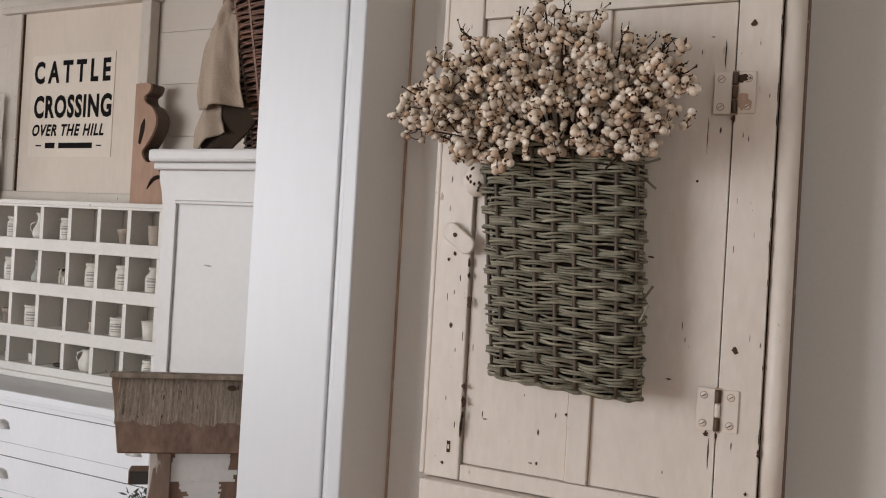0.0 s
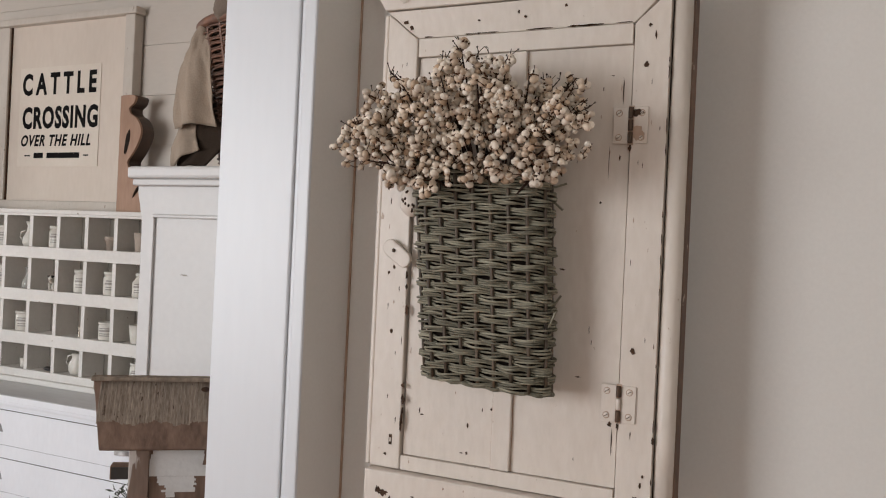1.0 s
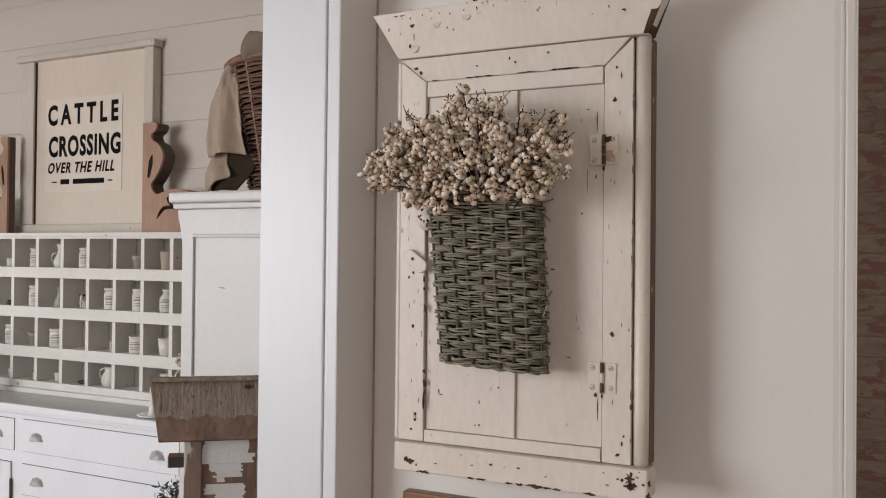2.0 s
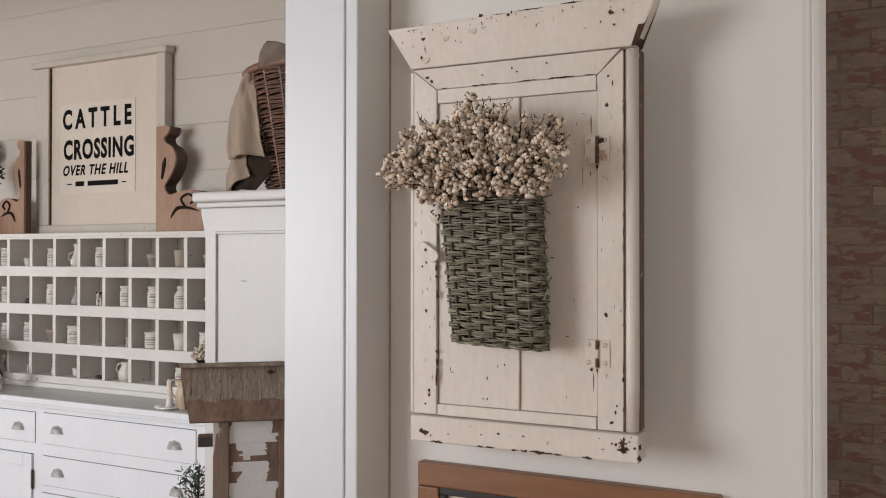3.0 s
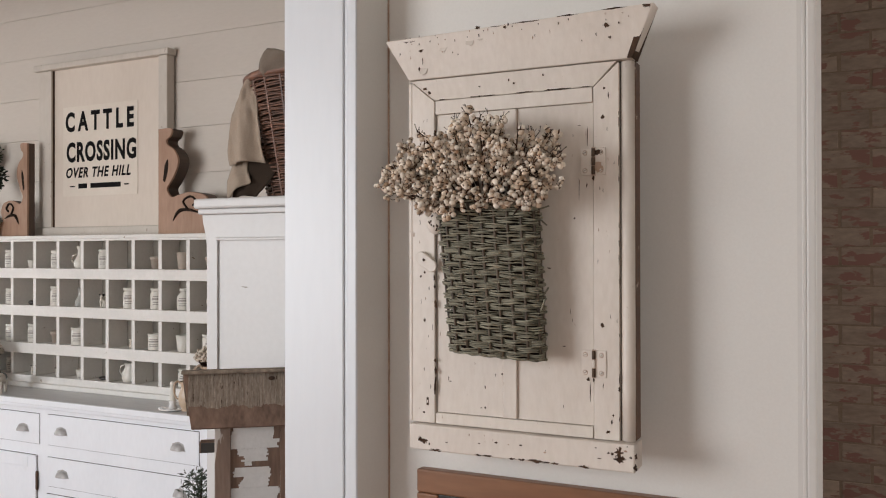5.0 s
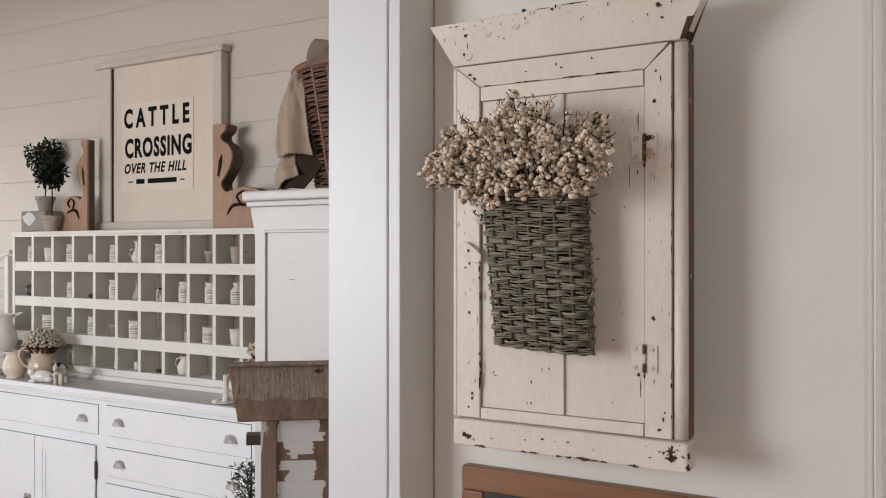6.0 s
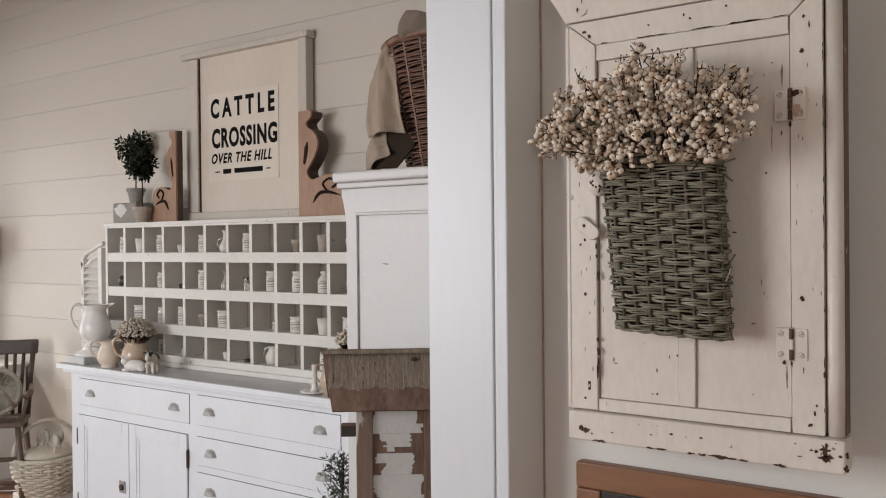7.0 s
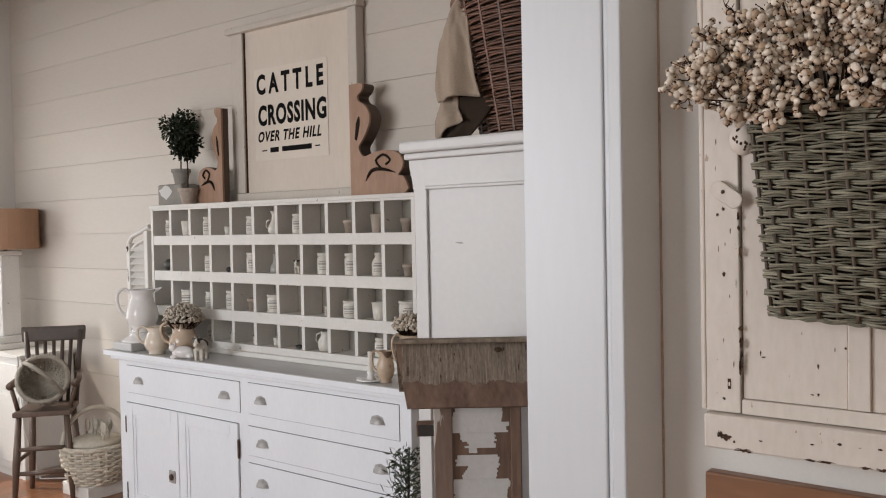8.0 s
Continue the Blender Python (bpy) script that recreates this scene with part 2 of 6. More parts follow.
# ---- building helpers ----
class Geo:
    """Collects vertices (plan units) and faces of one mesh."""

    def __init__(self):
        self.v, self.f = [], []

    def poly(self, pts):
        k = len(self.v)
        self.v += [tuple(p) for p in pts]
        self.f.append(tuple(range(k, k + len(pts))))
        return self

    def box(self, x0, x1, y0, y1, z0, z1):
        return self.prism([(x0, z0), (x1, z0), (x1, z1), (x0, z1)], y0, y1)

    def prism(self, outline, y0, y1):
        """An outline in x and z, counter-clockwise from the front, from y0 to y1."""
        k, n = len(self.v), len(outline)
        self.v += [(x, y0, z) for x, z in outline] + [(x, y1, z) for x, z in outline]
        self.f.append(tuple(range(k, k + n)))
        self.f.append(tuple(range(k + 2 * n - 1, k + n - 1, -1)))
        self.f += [(k + i, k + n + i, k + n + (i + 1) % n, k + (i + 1) % n) for i in range(n)]
        return self

    def solid(self, front, back):
        """A solid between two outlines of as many points."""
        k, n = len(self.v), len(front)
        self.v += [tuple(p) for p in front] + [tuple(p) for p in back]
        self.f.append(tuple(range(k, k + n)))
        self.f.append(tuple(range(k + 2 * n - 1, k + n - 1, -1)))
        self.f += [(k + i, k + n + i, k + n + (i + 1) % n, k + (i + 1) % n) for i in range(n)]
        return self

    def lathe(self, profile, centre=(0, 0, 0), seg=20, squash=1.0):
        """A turned body: (radius, height) pairs from the bottom up."""
        k = len(self.v)
        for r, z in profile:
            for i in range(seg):
                a = 2 * math.pi * i / seg
                self.v.append((centre[0] + r * math.cos(a), centre[1] + squash * r * math.sin(a), centre[2] + z))
        m = len(profile)
        for j in range(m - 1):
            for i in range(seg):
                a, b = k + j * seg + i, k + j * seg + (i + 1) % seg
                self.f.append((a, b, b + seg, a + seg))
        self.f.append(tuple(range(k + seg - 1, k - 1, -1)))
        self.f.append(tuple(range(k + (m - 1) * seg, k + m * seg)))
        return self

    def tube(self, pts, r, seg=6, closed=False):
        """A rod along points; r is a number or one for each point."""
        pts = [Vector(p) for p in pts]
        n, k = len(pts), len(self.v)
        up = Vector((0.13, 0.29, 0.95))
        for i, p in enumerate(pts):
            d = (pts[(i + 1) % n] - pts[i - 1]) if closed else (pts[min(i + 1, n - 1)] - pts[max(i - 1, 0)])
            d.normalize()
            side = d.cross(up)
            if side.length < 0.05:
                side = d.cross(Vector((1, 0, 0)))
            side.normalize()
            top = side.cross(d)
            rad = r[i] if isinstance(r, (list, tuple)) else r
            for s in range(seg):
                a = 2 * math.pi * s / seg
                self.v.append(tuple(p + rad * (math.cos(a) * side + math.sin(a) * top)))
        for i in range(n if closed else n - 1):
            for s in range(seg):
                a, b = k + i * seg + s, k + i * seg + (s + 1) % seg
                c, d = k + ((i + 1) % n) * seg + s, k + ((i + 1) % n) * seg + (s + 1) % seg
                self.f.append((a, b, d, c))
        if not closed:
            self.f.append(tuple(range(k + seg - 1, k - 1, -1)))
            self.f.append(tuple(range(k + (n - 1) * seg, k + n * seg)))
        return self

    def ball(self, c, rx, ry=None, rz=None, seg=10, rings=6):
        ry, rz = ry or rx, rz or rx
        k = len(self.v)
        for j in range(rings + 1):
            th = math.pi * (0.04 + 0.92 * j / rings)
            for i in range(seg):
                a = 2 * math.pi * i / seg
                self.v.append((c[0] + rx * math.sin(th) * math.cos(a), c[1] + ry * math.sin(th) * math.sin(a), c[2] - rz * math.cos(th)))
        for j in range(rings):
            for i in range(seg):
                a, b = k + j * seg + i, k + j * seg + (i + 1) % seg
                self.f.append((a, b, b + seg, a + seg))
        self.f.append(tuple(range(k + seg - 1, k - 1, -1)))
        self.f.append(tuple(range(k + rings * seg, k + (rings + 1) * seg)))
        return self


def mesh_of(name, geo, mat, bevel=0.0, smooth=False, local=False):
    me = bpy.data.meshes.new(name)
    pts = [Vector(p) * UNIT for p in geo.v] if local else [to_world(p) for p in geo.v]
    me.from_pydata(pts, [], geo.f)
    bm = bmesh.new()
    bm.from_mesh(me)
    bmesh.ops.recalc_face_normals(bm, faces=bm.faces)
    if bevel:
        bmesh.ops.bevel(bm, geom=[e for e in bm.edges if len(e.link_faces) == 2 and e.calc_face_angle(0) > 0.5], offset=bevel * UNIT, segments=2, affect="EDGES", profile=0.5, clamp_overlap=True)
    for f in bm.faces:
        f.smooth = smooth
    bm.to_mesh(me)
    bm.free()
    me.materials.append(mat)
    return me


def thing(name, at, label, category, group=""):
    """A thing's empty at its base."""
    ob = new(name)
    ob.empty_display_size = 0.05
    ob.matrix_basis = Matrix.Translation(to_world(at))
    return tagged(ob, label, category, group)


def part(name, geo, mat, parent, label="", bevel=0.0, smooth=False):
    """One mesh under a thing or under a part, given in the plan's places."""
    ob = new(name, mesh_of(name, geo, mat, bevel, smooth))
    ob.parent = parent
    if parent.type == "EMPTY":
        ob.matrix_parent_inverse = parent.matrix_basis.inverted()
    return tagged(ob, label)


def single(name, geo, mat, label, category, group="", bevel=0.0, smooth=False, kind=""):
    return tagged(new(name, mesh_of(name, geo, mat, bevel, smooth)), label, category, group, kind)


def structure(name, geo, mat, label="", bevel=0.0):
    return tagged(new(name, mesh_of(name, geo, mat, bevel)), label, "", "", "structure")


def spline(pts, n=6):
    """Points along a smooth curve through the given ones."""
    pts = [Vector(p) for p in pts]
    out = []
    for i in range(len(pts) - 1):
        a, b, c, d = pts[max(i - 1, 0)], pts[i], pts[i + 1], pts[min(i + 2, len(pts) - 1)]
        for k in range(n):
            t = k / n
            out.append(0.5 * (2 * b + (c - a) * t + (2 * a - 5 * b + 4 * c - d) * t * t + (3 * b - a - 3 * c + d) * t ** 3))
    return out + [pts[-1]]


# ---- the two rooms ----
TOP = 3.0
LEFT, RIGHT, BACK = -4.92, 2.0, -1.9
FAR = 2.165
structure("floor", Geo().box(LEFT - 0.1, RIGHT + 0.1, BACK - 0.1, 2.75, FLOOR - 0.1, FLOOR - 0.004), DARK, "dark subfloor under the planks")
structure("ceiling", Geo().box(LEFT - 0.1, RIGHT + 0.1, BACK - 0.1, 2.75, TOP, TOP + 0.1), CEILING, "plain white ceiling")
# wall between the rooms, with a wide opening on either side of its short stretch
structure("wall_middle", Geo().box(-0.4800, 0.1385, 0.802, 0.93, FLOOR, TOP), WALL, "short stretch of warm grey painted wall")
structure("wall_middle_left", Geo().box(LEFT, -4.3, 0.73, 0.85, FLOOR, TOP), WALL, "painted wall beside the wide opening")
structure("wall_middle_right", Geo().box(1.15, RIGHT, 0.802, 0.93, FLOOR, TOP), WALL, "painted wall beside the second opening")
structure("wall_middle_head", Geo().box(-4.3, -0.4665, 0.73, 0.85, 2.35, TOP), WALL, "painted wall above the wide opening")
structure("wall_middle_head_right", Geo().box(0.1615, 1.15, 0.802, 0.93, 2.2, TOP), WALL, "painted wall above the second opening")
structure("wall_divider", Geo().box(-0.30, -0.22, 0.93, 2.65, FLOOR, TOP), WALL, "painted wall between the two rear rooms")
structure("wall_left", Geo().box(LEFT - 0.1, LEFT, 1.75, 2.75, FLOOR, TOP).box(LEFT - 0.1, LEFT, BACK, 0.95, FLOOR, TOP).box(LEFT - 0.1, LEFT, 0.95, 1.75, FLOOR, 0.75).box(LEFT - 0.1, LEFT, 0.95, 1.75, 2.05, TOP), WALL, "warm grey unseen painted side wall with an opening added for fill light")
# out of view; its opening is added for the brick room's fill lamp
structure("wall_right", Geo().box(RIGHT, RIGHT + 0.1, BACK, 1.3, FLOOR, TOP).box(RIGHT, RIGHT + 0.1, 2.2, 2.75, FLOOR, TOP).box(RIGHT, RIGHT + 0.1, 1.3, 2.2, FLOOR, 0.8).box(RIGHT, RIGHT + 0.1, 1.3, 2.2, 2.2, TOP), WALL, "unseen painted side wall with an opening added for fill light")
# the right-hand opening is added to go with the fill lamp
structure("wall_rear", Geo().box(LEFT, -3.75, BACK - 0.1, BACK, FLOOR, TOP).box(-1.85, 0.5, BACK - 0.1, BACK, FLOOR, TOP).box(1.5, RIGHT, BACK - 0.1, BACK, FLOOR, TOP).box(0.5, 1.5, BACK - 0.1, BACK, FLOOR, 0.8).box(0.5, 1.5, BACK - 0.1, BACK, 2.3, TOP).box(-3.75, -1.85, BACK - 0.1, BACK, FLOOR, 0.8).box(-3.75, -1.85, BACK - 0.1, BACK, 2.3, TOP), WALL, "unseen painted wall with a window opening and one added for fill light")
structure("wall_far_backing", Geo().box(LEFT, -0.30, FAR + 0.012, FAR + 0.1, FLOOR, TOP), WALL, "painted backing behind the shiplap boards")

# deep white casing of the wide opening, with a beaded outer edge
casing = structure("door_casing", Geo().box(-0.612, -0.5015, 0.7265, 0.85, FLOOR, TOP), TRIM, "glossy white painted casing board of a wide opening", bevel=0.002)
for name, geo in (("casing_groove", Geo().box(-0.5015, -0.4935, 0.7295, 0.85, FLOOR, TOP)), ("casing_bead", Geo().box(-0.4935, -0.4765, 0.7245, 0.85, FLOOR, TOP))):
    ob = part(name, geo, TRIM, casing, bevel=0.0022)
part("casing_return", Geo().solid([(-0.4800, 0.7275, FLOOR), (-0.4762, 0.7275, FLOOR), (-0.4640, 0.8018, FLOOR), (-0.4800, 0.8018, FLOOR)], [(-0.4800, 0.7275, TOP), (-0.4762, 0.7275, TOP), (-0.4640, 0.8018, TOP), (-0.4800, 0.8018, TOP)]), WALL, casing, "warm grey painted return of the casing")
part("corner_crack", Geo().box(-0.4642, -0.4622, 0.7990, 0.8016, FLOOR, TOP), RUST, casing, "thin brown crack along the corner")
edge = structure("trim", Geo().box(0.1385, 0.144, 0.798, 0.93, FLOOR, TOP), TRIMWARM, "white corner moulding at the wall's end")
part("trim_bead", Geo().box(0.144, 0.1495, 0.794, 0.93, FLOOR, TOP), TRIMWARM, edge, bevel=0.0015)
part("trim_lip", Geo().box(0.1495, 0.1615, 0.7915, 0.93, FLOOR, TOP), TRIMWARM, edge, bevel=0.0025)


# ---- the painted cupboard front on the wall ----
PY = 0.72
cupboard = thing("wall_cupboard", (-0.2167, 0.80, 1.198), "cream chipped-paint antique cupboard front hung on the wall", "cupboard")
part("backing_box", Geo().box(-0.3400, -0.0986, PY + 0.016, 0.809, 1.215, 1.745), CREAMSIDE, cupboard, "bare brown wooden box behind the front")
part("dark_core", Geo().box(-0.3769, -0.0540, PY + 0.009, PY + 0.0155, 1.21, 1.75), DARK, cupboard)
part("stile", Geo().prism([(-0.3775, 1.2285), (-0.3410, 1.2285), (-0.3410, 1.6925), (-0.3446, 1.6955), (-0.3775, 1.7225)], PY, PY + 0.018), CREAM, cupboard, bevel=0.0012)
part("edge_strip", Geo().box(-0.3846, -0.3793, PY + 0.003, PY + 0.03, 1.2285, 1.7225), CREAM, cupboard, bevel=0.0015)
part("stile", Geo().prism([(-0.1053, 1.2285), (-0.0714, 1.2285), (-0.0714, 1.7225), (-0.0724, 1.7225), (-0.1053, 1.6925)], PY, PY + 0.018), CREAM, cupboard, bevel=0.0007)
part("round_post", Geo().lathe([(0.0088, 1.2285), (0.0092, 1.3), (0.0088, 1.7235)], (-0.0615, PY + 0.009, 0), 20), CREAM, cupboard, smooth=True)
part("side_board", Geo().box(-0.0622, -0.0516, PY + 0.010, PY + 0.034, 1.2285, 1.7235), CREAMSIDE, cupboard, "bare brown side edge", bevel=0.001)
part("bevelled_rail", Geo().solid([(-0.3764, PY - 0.004, 1.7236), (-0.3431, PY + 0.004, 1.6944), (-0.1068, PY + 0.004, 1.6944), (-0.0735, PY - 0.004, 1.7236)], [(-0.3764, PY + 0.016, 1.7236), (-0.3431, PY + 0.016, 1.6944), (-0.1068, PY + 0.016, 1.6944), (-0.0735, PY + 0.016, 1.7236)]), CREAM, cupboard, bevel=0.0008)
part("crown_board", Geo().solid([(-0.3795, PY - 0.0055, 1.7250), (-0.0524, PY - 0.0055, 1.7250), (-0.0205, PY - 0.022, 1.7885), (-0.4100, PY - 0.022, 1.7815)], [(-0.3795, PY + 0.014, 1.7245), (-0.0524, PY + 0.014, 1.7245), (-0.0205, PY + 0.006, 1.7885), (-0.4100, PY + 0.006, 1.7815)]), CREAM, cupboard, "flared cream crown board with chipped edges", bevel=0.0014)
part("crown_return", Geo().solid([(-0.0519, PY - 0.008, 1.7252), (-0.0514, PY + 0.022, 1.7252), (-0.0252, PY + 0.012, 1.784), (-0.0218, PY - 0.018, 1.7870)], [(-0.0586, PY - 0.008, 1.7252), (-0.0586, PY + 0.022, 1.7252), (-0.0339, PY + 0.012, 1.784), (-0.0339, PY - 0.018, 1.7870)]), CHIP, cupboard, "bare dark end of the crown")
part("bottom_board", Geo().box(-0.3765, -0.0490, PY - 0.012, PY + 0.03, 1.1910, 1.2275), CREAM, cupboard, "thick cream bottom board with worn corner", bevel=0.0022)
door = part("door", Geo().box(-0.3393, -0.1070, PY + 0.005, PY + 0.0155, 1.2445, 1.673), CREAM, cupboard, "recessed cream cupboard door panel", bevel=0.0005)
part("top_rail", Geo().box(-0.3393, -0.1070, PY, PY + 0.0085, 1.6734, 1.6930), CREAM, door, bevel=0.0007)
part("bottom_rail", Geo().box(-0.3393, -0.1070, PY, PY + 0.0085, 1.2285, 1.2440), CREAM, door, bevel=0.0007)
part("mullion", Geo().box(-0.2357, -0.2152, PY + 0.001, PY + 0.0085, 1.2445, 1.673), CREAM, door, bevel=0.0012)
# thin brown strips edge the raised mullion; the right one stands for its shadow
part("mullion_line", Geo().box(-0.2369, -0.2359, PY + 0.0047, PY + 0.0085, 1.2445, 1.673), RUST, door)
part("mullion_line", Geo().box(-0.2150, -0.2140, PY + 0.0047, PY + 0.0085, 1.2445, 1.673), RUST, door)
# wooden turn button and knob
button = []
for k in range(20):
    a = 2 * math.pi * k / 20
    u = math.copysign(0.0098, math.cos(a)) + 0.0092 * math.cos(a)
    v = 0.0092 * math.sin(a)
    button.append((-0.3518 + 0.80 * u + 0.60 * v, 1.4610 - 0.60 * u + 0.80 * v))
latch = part("turn_button", Geo().solid([(x, PY - 0.0070, z) for x, z in button], [(x, PY - 0.0004, z) for x, z in button]), CREAM, cupboard, "painted wooden turn button", bevel=0.0014)
part("screw", Geo().ball((-0.3549, PY - 0.0075, 1.4640), 0.0022, 0.0012, 0.0022, 8, 4), IRON, latch, smooth=True)
knob = part("knob", Geo().ball((-0.3295, PY - 0.016, 1.5165), 0.0145, 0.012, 0.0165, 16, 10).ball((-0.3295, PY - 0.004, 1.5165), 0.007, 0.008, 0.007), CREAM, cupboard, "round chipped cream wooden knob", smooth=True)
for k in range(12):
    a, q = random.uniform(0, 6.28), random.uniform(0.1, 0.75)
    part("knob_wear", Geo().ball((-0.3295 + 0.0145 * q * math.cos(a), PY - 0.016 - 0.0118 * math.sqrt(1 - q * q), 1.5165 + 0.0165 * q * math.sin(a)), 0.0014, 0.0007, 0.0018, 6, 4), CHIP, knob)


def ragged(x, z, w, h, y, points=13, rough=0.5):
    """A thin ragged flake lying on a front surface."""
    ring = [(x + 0.5 * w * math.cos(2 * math.pi * i / points) * random.uniform(1 - rough, 1 + rough), z + 0.5 * h * math.sin(2 * math.pi * i / points) * random.uniform(1 - rough, 1 + rough)) for i in range(points)]
    return Geo().prism(ring, y - 0.0005, y + 0.0004)


def hinge(z0, z1, bare):
    part("paint_crack", Geo().box(-0.1077, -0.1023, PY - 0.0010, PY + 0.001, z0 - 0.001, z1 + 0.001), RUST, cupboard)
    part("paint_chip", ragged(-0.1054, z0 - 0.004, 0.003, 0.006, PY - 0.0002), CHIP, cupboard)
    h = part("hinge", Geo().box(-0.1222, -0.1076, PY - 0.0018, PY + 0.001, z0, z1), CREAM, cupboard, "painted-over butt hinge", bevel=0.0006)
    part("leaf", Geo().box(-0.1024, -0.0885, PY - 0.0018, PY + 0.001, z0, z1), CREAM, h, bevel=0.0006)
    if bare:
        part("rust_stain", ragged(-0.0985, z0 + 0.010, 0.012, 0.014, PY - 0.0019, 15, 0.3), RUST, h)
        part("bare_spot", ragged(-0.0990, z1 - 0.006, 0.010, 0.006, PY - 0.0020, 15, 0.5), CHIP, h)
    for k in range(3):
        a, b = z0 + (z1 - z0) * k / 3 + 0.0006, z0 + (z1 - z0) * (k + 1) / 3 - 0.0006
        part("knuckle", Geo().lathe([(0.0021, a), (0.0024, a + 0.0008), (0.0024, b - 0.0008), (0.0021, b)], (-0.1050, PY - 0.0028, 0), 10), (IRON if bare else (CREAM if k == 1 else IRON)), h, smooth=True)
    for x in (-0.1165, -0.0948):
        for z in (z0 + 0.006, z1 - 0.006):
            part("screw_rim", Geo().ball((x, PY - 0.0018, z), 0.0034, 0.0005, 0.0034, 12, 6), RUST, h)
            part("screw", Geo().ball((x, PY - 0.0019, z), 0.0028, 0.0007, 0.0028, 12, 6), CREAM, h, smooth=True)
            part("screw_slot", Geo().tube([(x - 0.0018, PY - 0.0026, z - 0.0012), (x + 0.0018, PY - 0.0026, z + 0.0012)], 0.00035, 4), CHIP, h)


hinge(1.5765, 1.6120, True)
hinge(1.3095, 1.3450, False)


# bare spots where the paint has gone: x, z, width, height
for x, z, w, h in ((-0.3585, 1.2060, 0.007, 0.007), (-0.3520, 1.2050, 0.010, 0.006), (-0.0690, 1.2155, 0.009, 0.012), (-0.0670, 1.2080, 0.013, 0.008), (-0.0780, 1.2135, 0.004, 0.003), (-0.0830, 1.2145, 0.003, 0.002), (-0.0480, 1.1985, 0.005, 0.008), (-0.0470, 1.2130, 0.003, 0.007), (-0.0540, 1.2110, 0.003, 0.003), (-0.0950, 1.2060, 0.004, 0.0012)):
    part("paint_chip", ragged(x, z, w, h, PY - 0.012, 22, 0.6), CHIP, cupboard)
for x, z, w, h in ((-0.3570, 1.3770, 0.0035, 0.005), (-0.3570, 1.4460, 0.0035, 0.004), (-0.3635, 1.4400, 0.0025, 0.004), (-0.3520, 1.5370, 0.0045, 0.009), (-0.3585, 1.2430, 0.0032, 0.0035), (-0.0940, 1.3780, 0.0050, 0.0050), (-0.0865, 1.2390, 0.0050, 0.0050), (-0.0795, 1.2610, 0.0026, 0.0026), (-0.0815, 1.2530, 0.0022, 0.0060), (-0.0712, 1.2960, 0.0030, 0.0060), (-0.0930, 1.6525, 0.0045, 0.0045), (-0.3640, 1.6320, 0.0025, 0.003), (-0.3585, 1.6430, 0.002, 0.003), (-0.0905, 1.6900, 0.003, 0.003), (-0.0850, 1.6800, 0.0015, 0.008)):
    part("paint_chip", ragged(x, z, w, h, PY), CHIP, cupboard)
# the lock slot in the stile
part("lock_slot", Geo().box(-0.3542, -0.3508, PY - 0.0006, PY + 0.0004, 1.2540, 1.2650), CHIP, cupboard)
part("lock_slot_edge", Geo().box(-0.3532, -0.3516, PY - 0.0010, PY + 0.0002, 1.2575, 1.2615), CREAM, cupboard)
for x, z, w, h in ((-0.3725, 1.7790, 0.018, 0.006), (-0.3540, 1.7650, 0.0055, 0.005), (-0.2630, 1.7850, 0.006, 0.004), (-0.2370, 1.7835, 0.016, 0.0012), (-0.2220, 1.7820, 0.003, 0.006), (-0.2620, 1.7760, 0.0015, 0.005), (-0.3600, 1.7395, 0.0025, 0.006), (-0.0830, 1.7680, 0.0065, 0.005), (-0.0790, 1.7530, 0.0035, 0.0035), (-0.0295, 1.7850, 0.009, 0.005), (-0.0700, 1.7870, 0.024, 0.0018), (-0.1900, 1.7845, 0.030, 0.0014), (-0.1350, 1.7860, 0.020, 0.0016), (-0.3900, 1.7770, 0.003, 0.004), (-0.3880, 1.7640, 0.0012, 0.007), (-0.3530, 1.7520, 0.0008, 0.010)):
    f = (z - 1.7245) / 0.0635
    part("paint_chip", ragged(x, z, w, h, PY - 0.0060 - 0.0165 * f, 17, 0.6), CHIP, cupboard)
for x, z, w, h in ((-0.3180, 1.7640, 0.012, 0.011), (-0.2770, 1.7690, 0.013, 0.012), (-0.2610, 1.7700, 0.008, 0.005), (-0.3540, 1.7380, 0.012, 0.013)):
    f = (z - 1.7245) / 0.0635
    part("paint_stain", ragged(x, z, w, h, PY - 0.0057 - 0.0165 * f, 17, 0.25), STAIN, cupboard)
for x, z, w, h in ((-0.3560, 1.7120, 0.0060, 0.0035), (-0.3490, 1.7060, 0.0045, 0.0045), (-0.1750, 1.7150, 0.003, 0.003), (-0.2250, 1.7130, 0.0025, 0.003), (-0.2700, 1.7080, 0.003, 0.002), (-0.2180, 1.7080, 0.0025, 0.003)):
    f = (z - 1.6944) / 0.0292
    part("paint_chip", ragged(x, z, w, h, PY + 0.0038 - 0.008 * f, 9, 0.5), CHIP, cupboard)
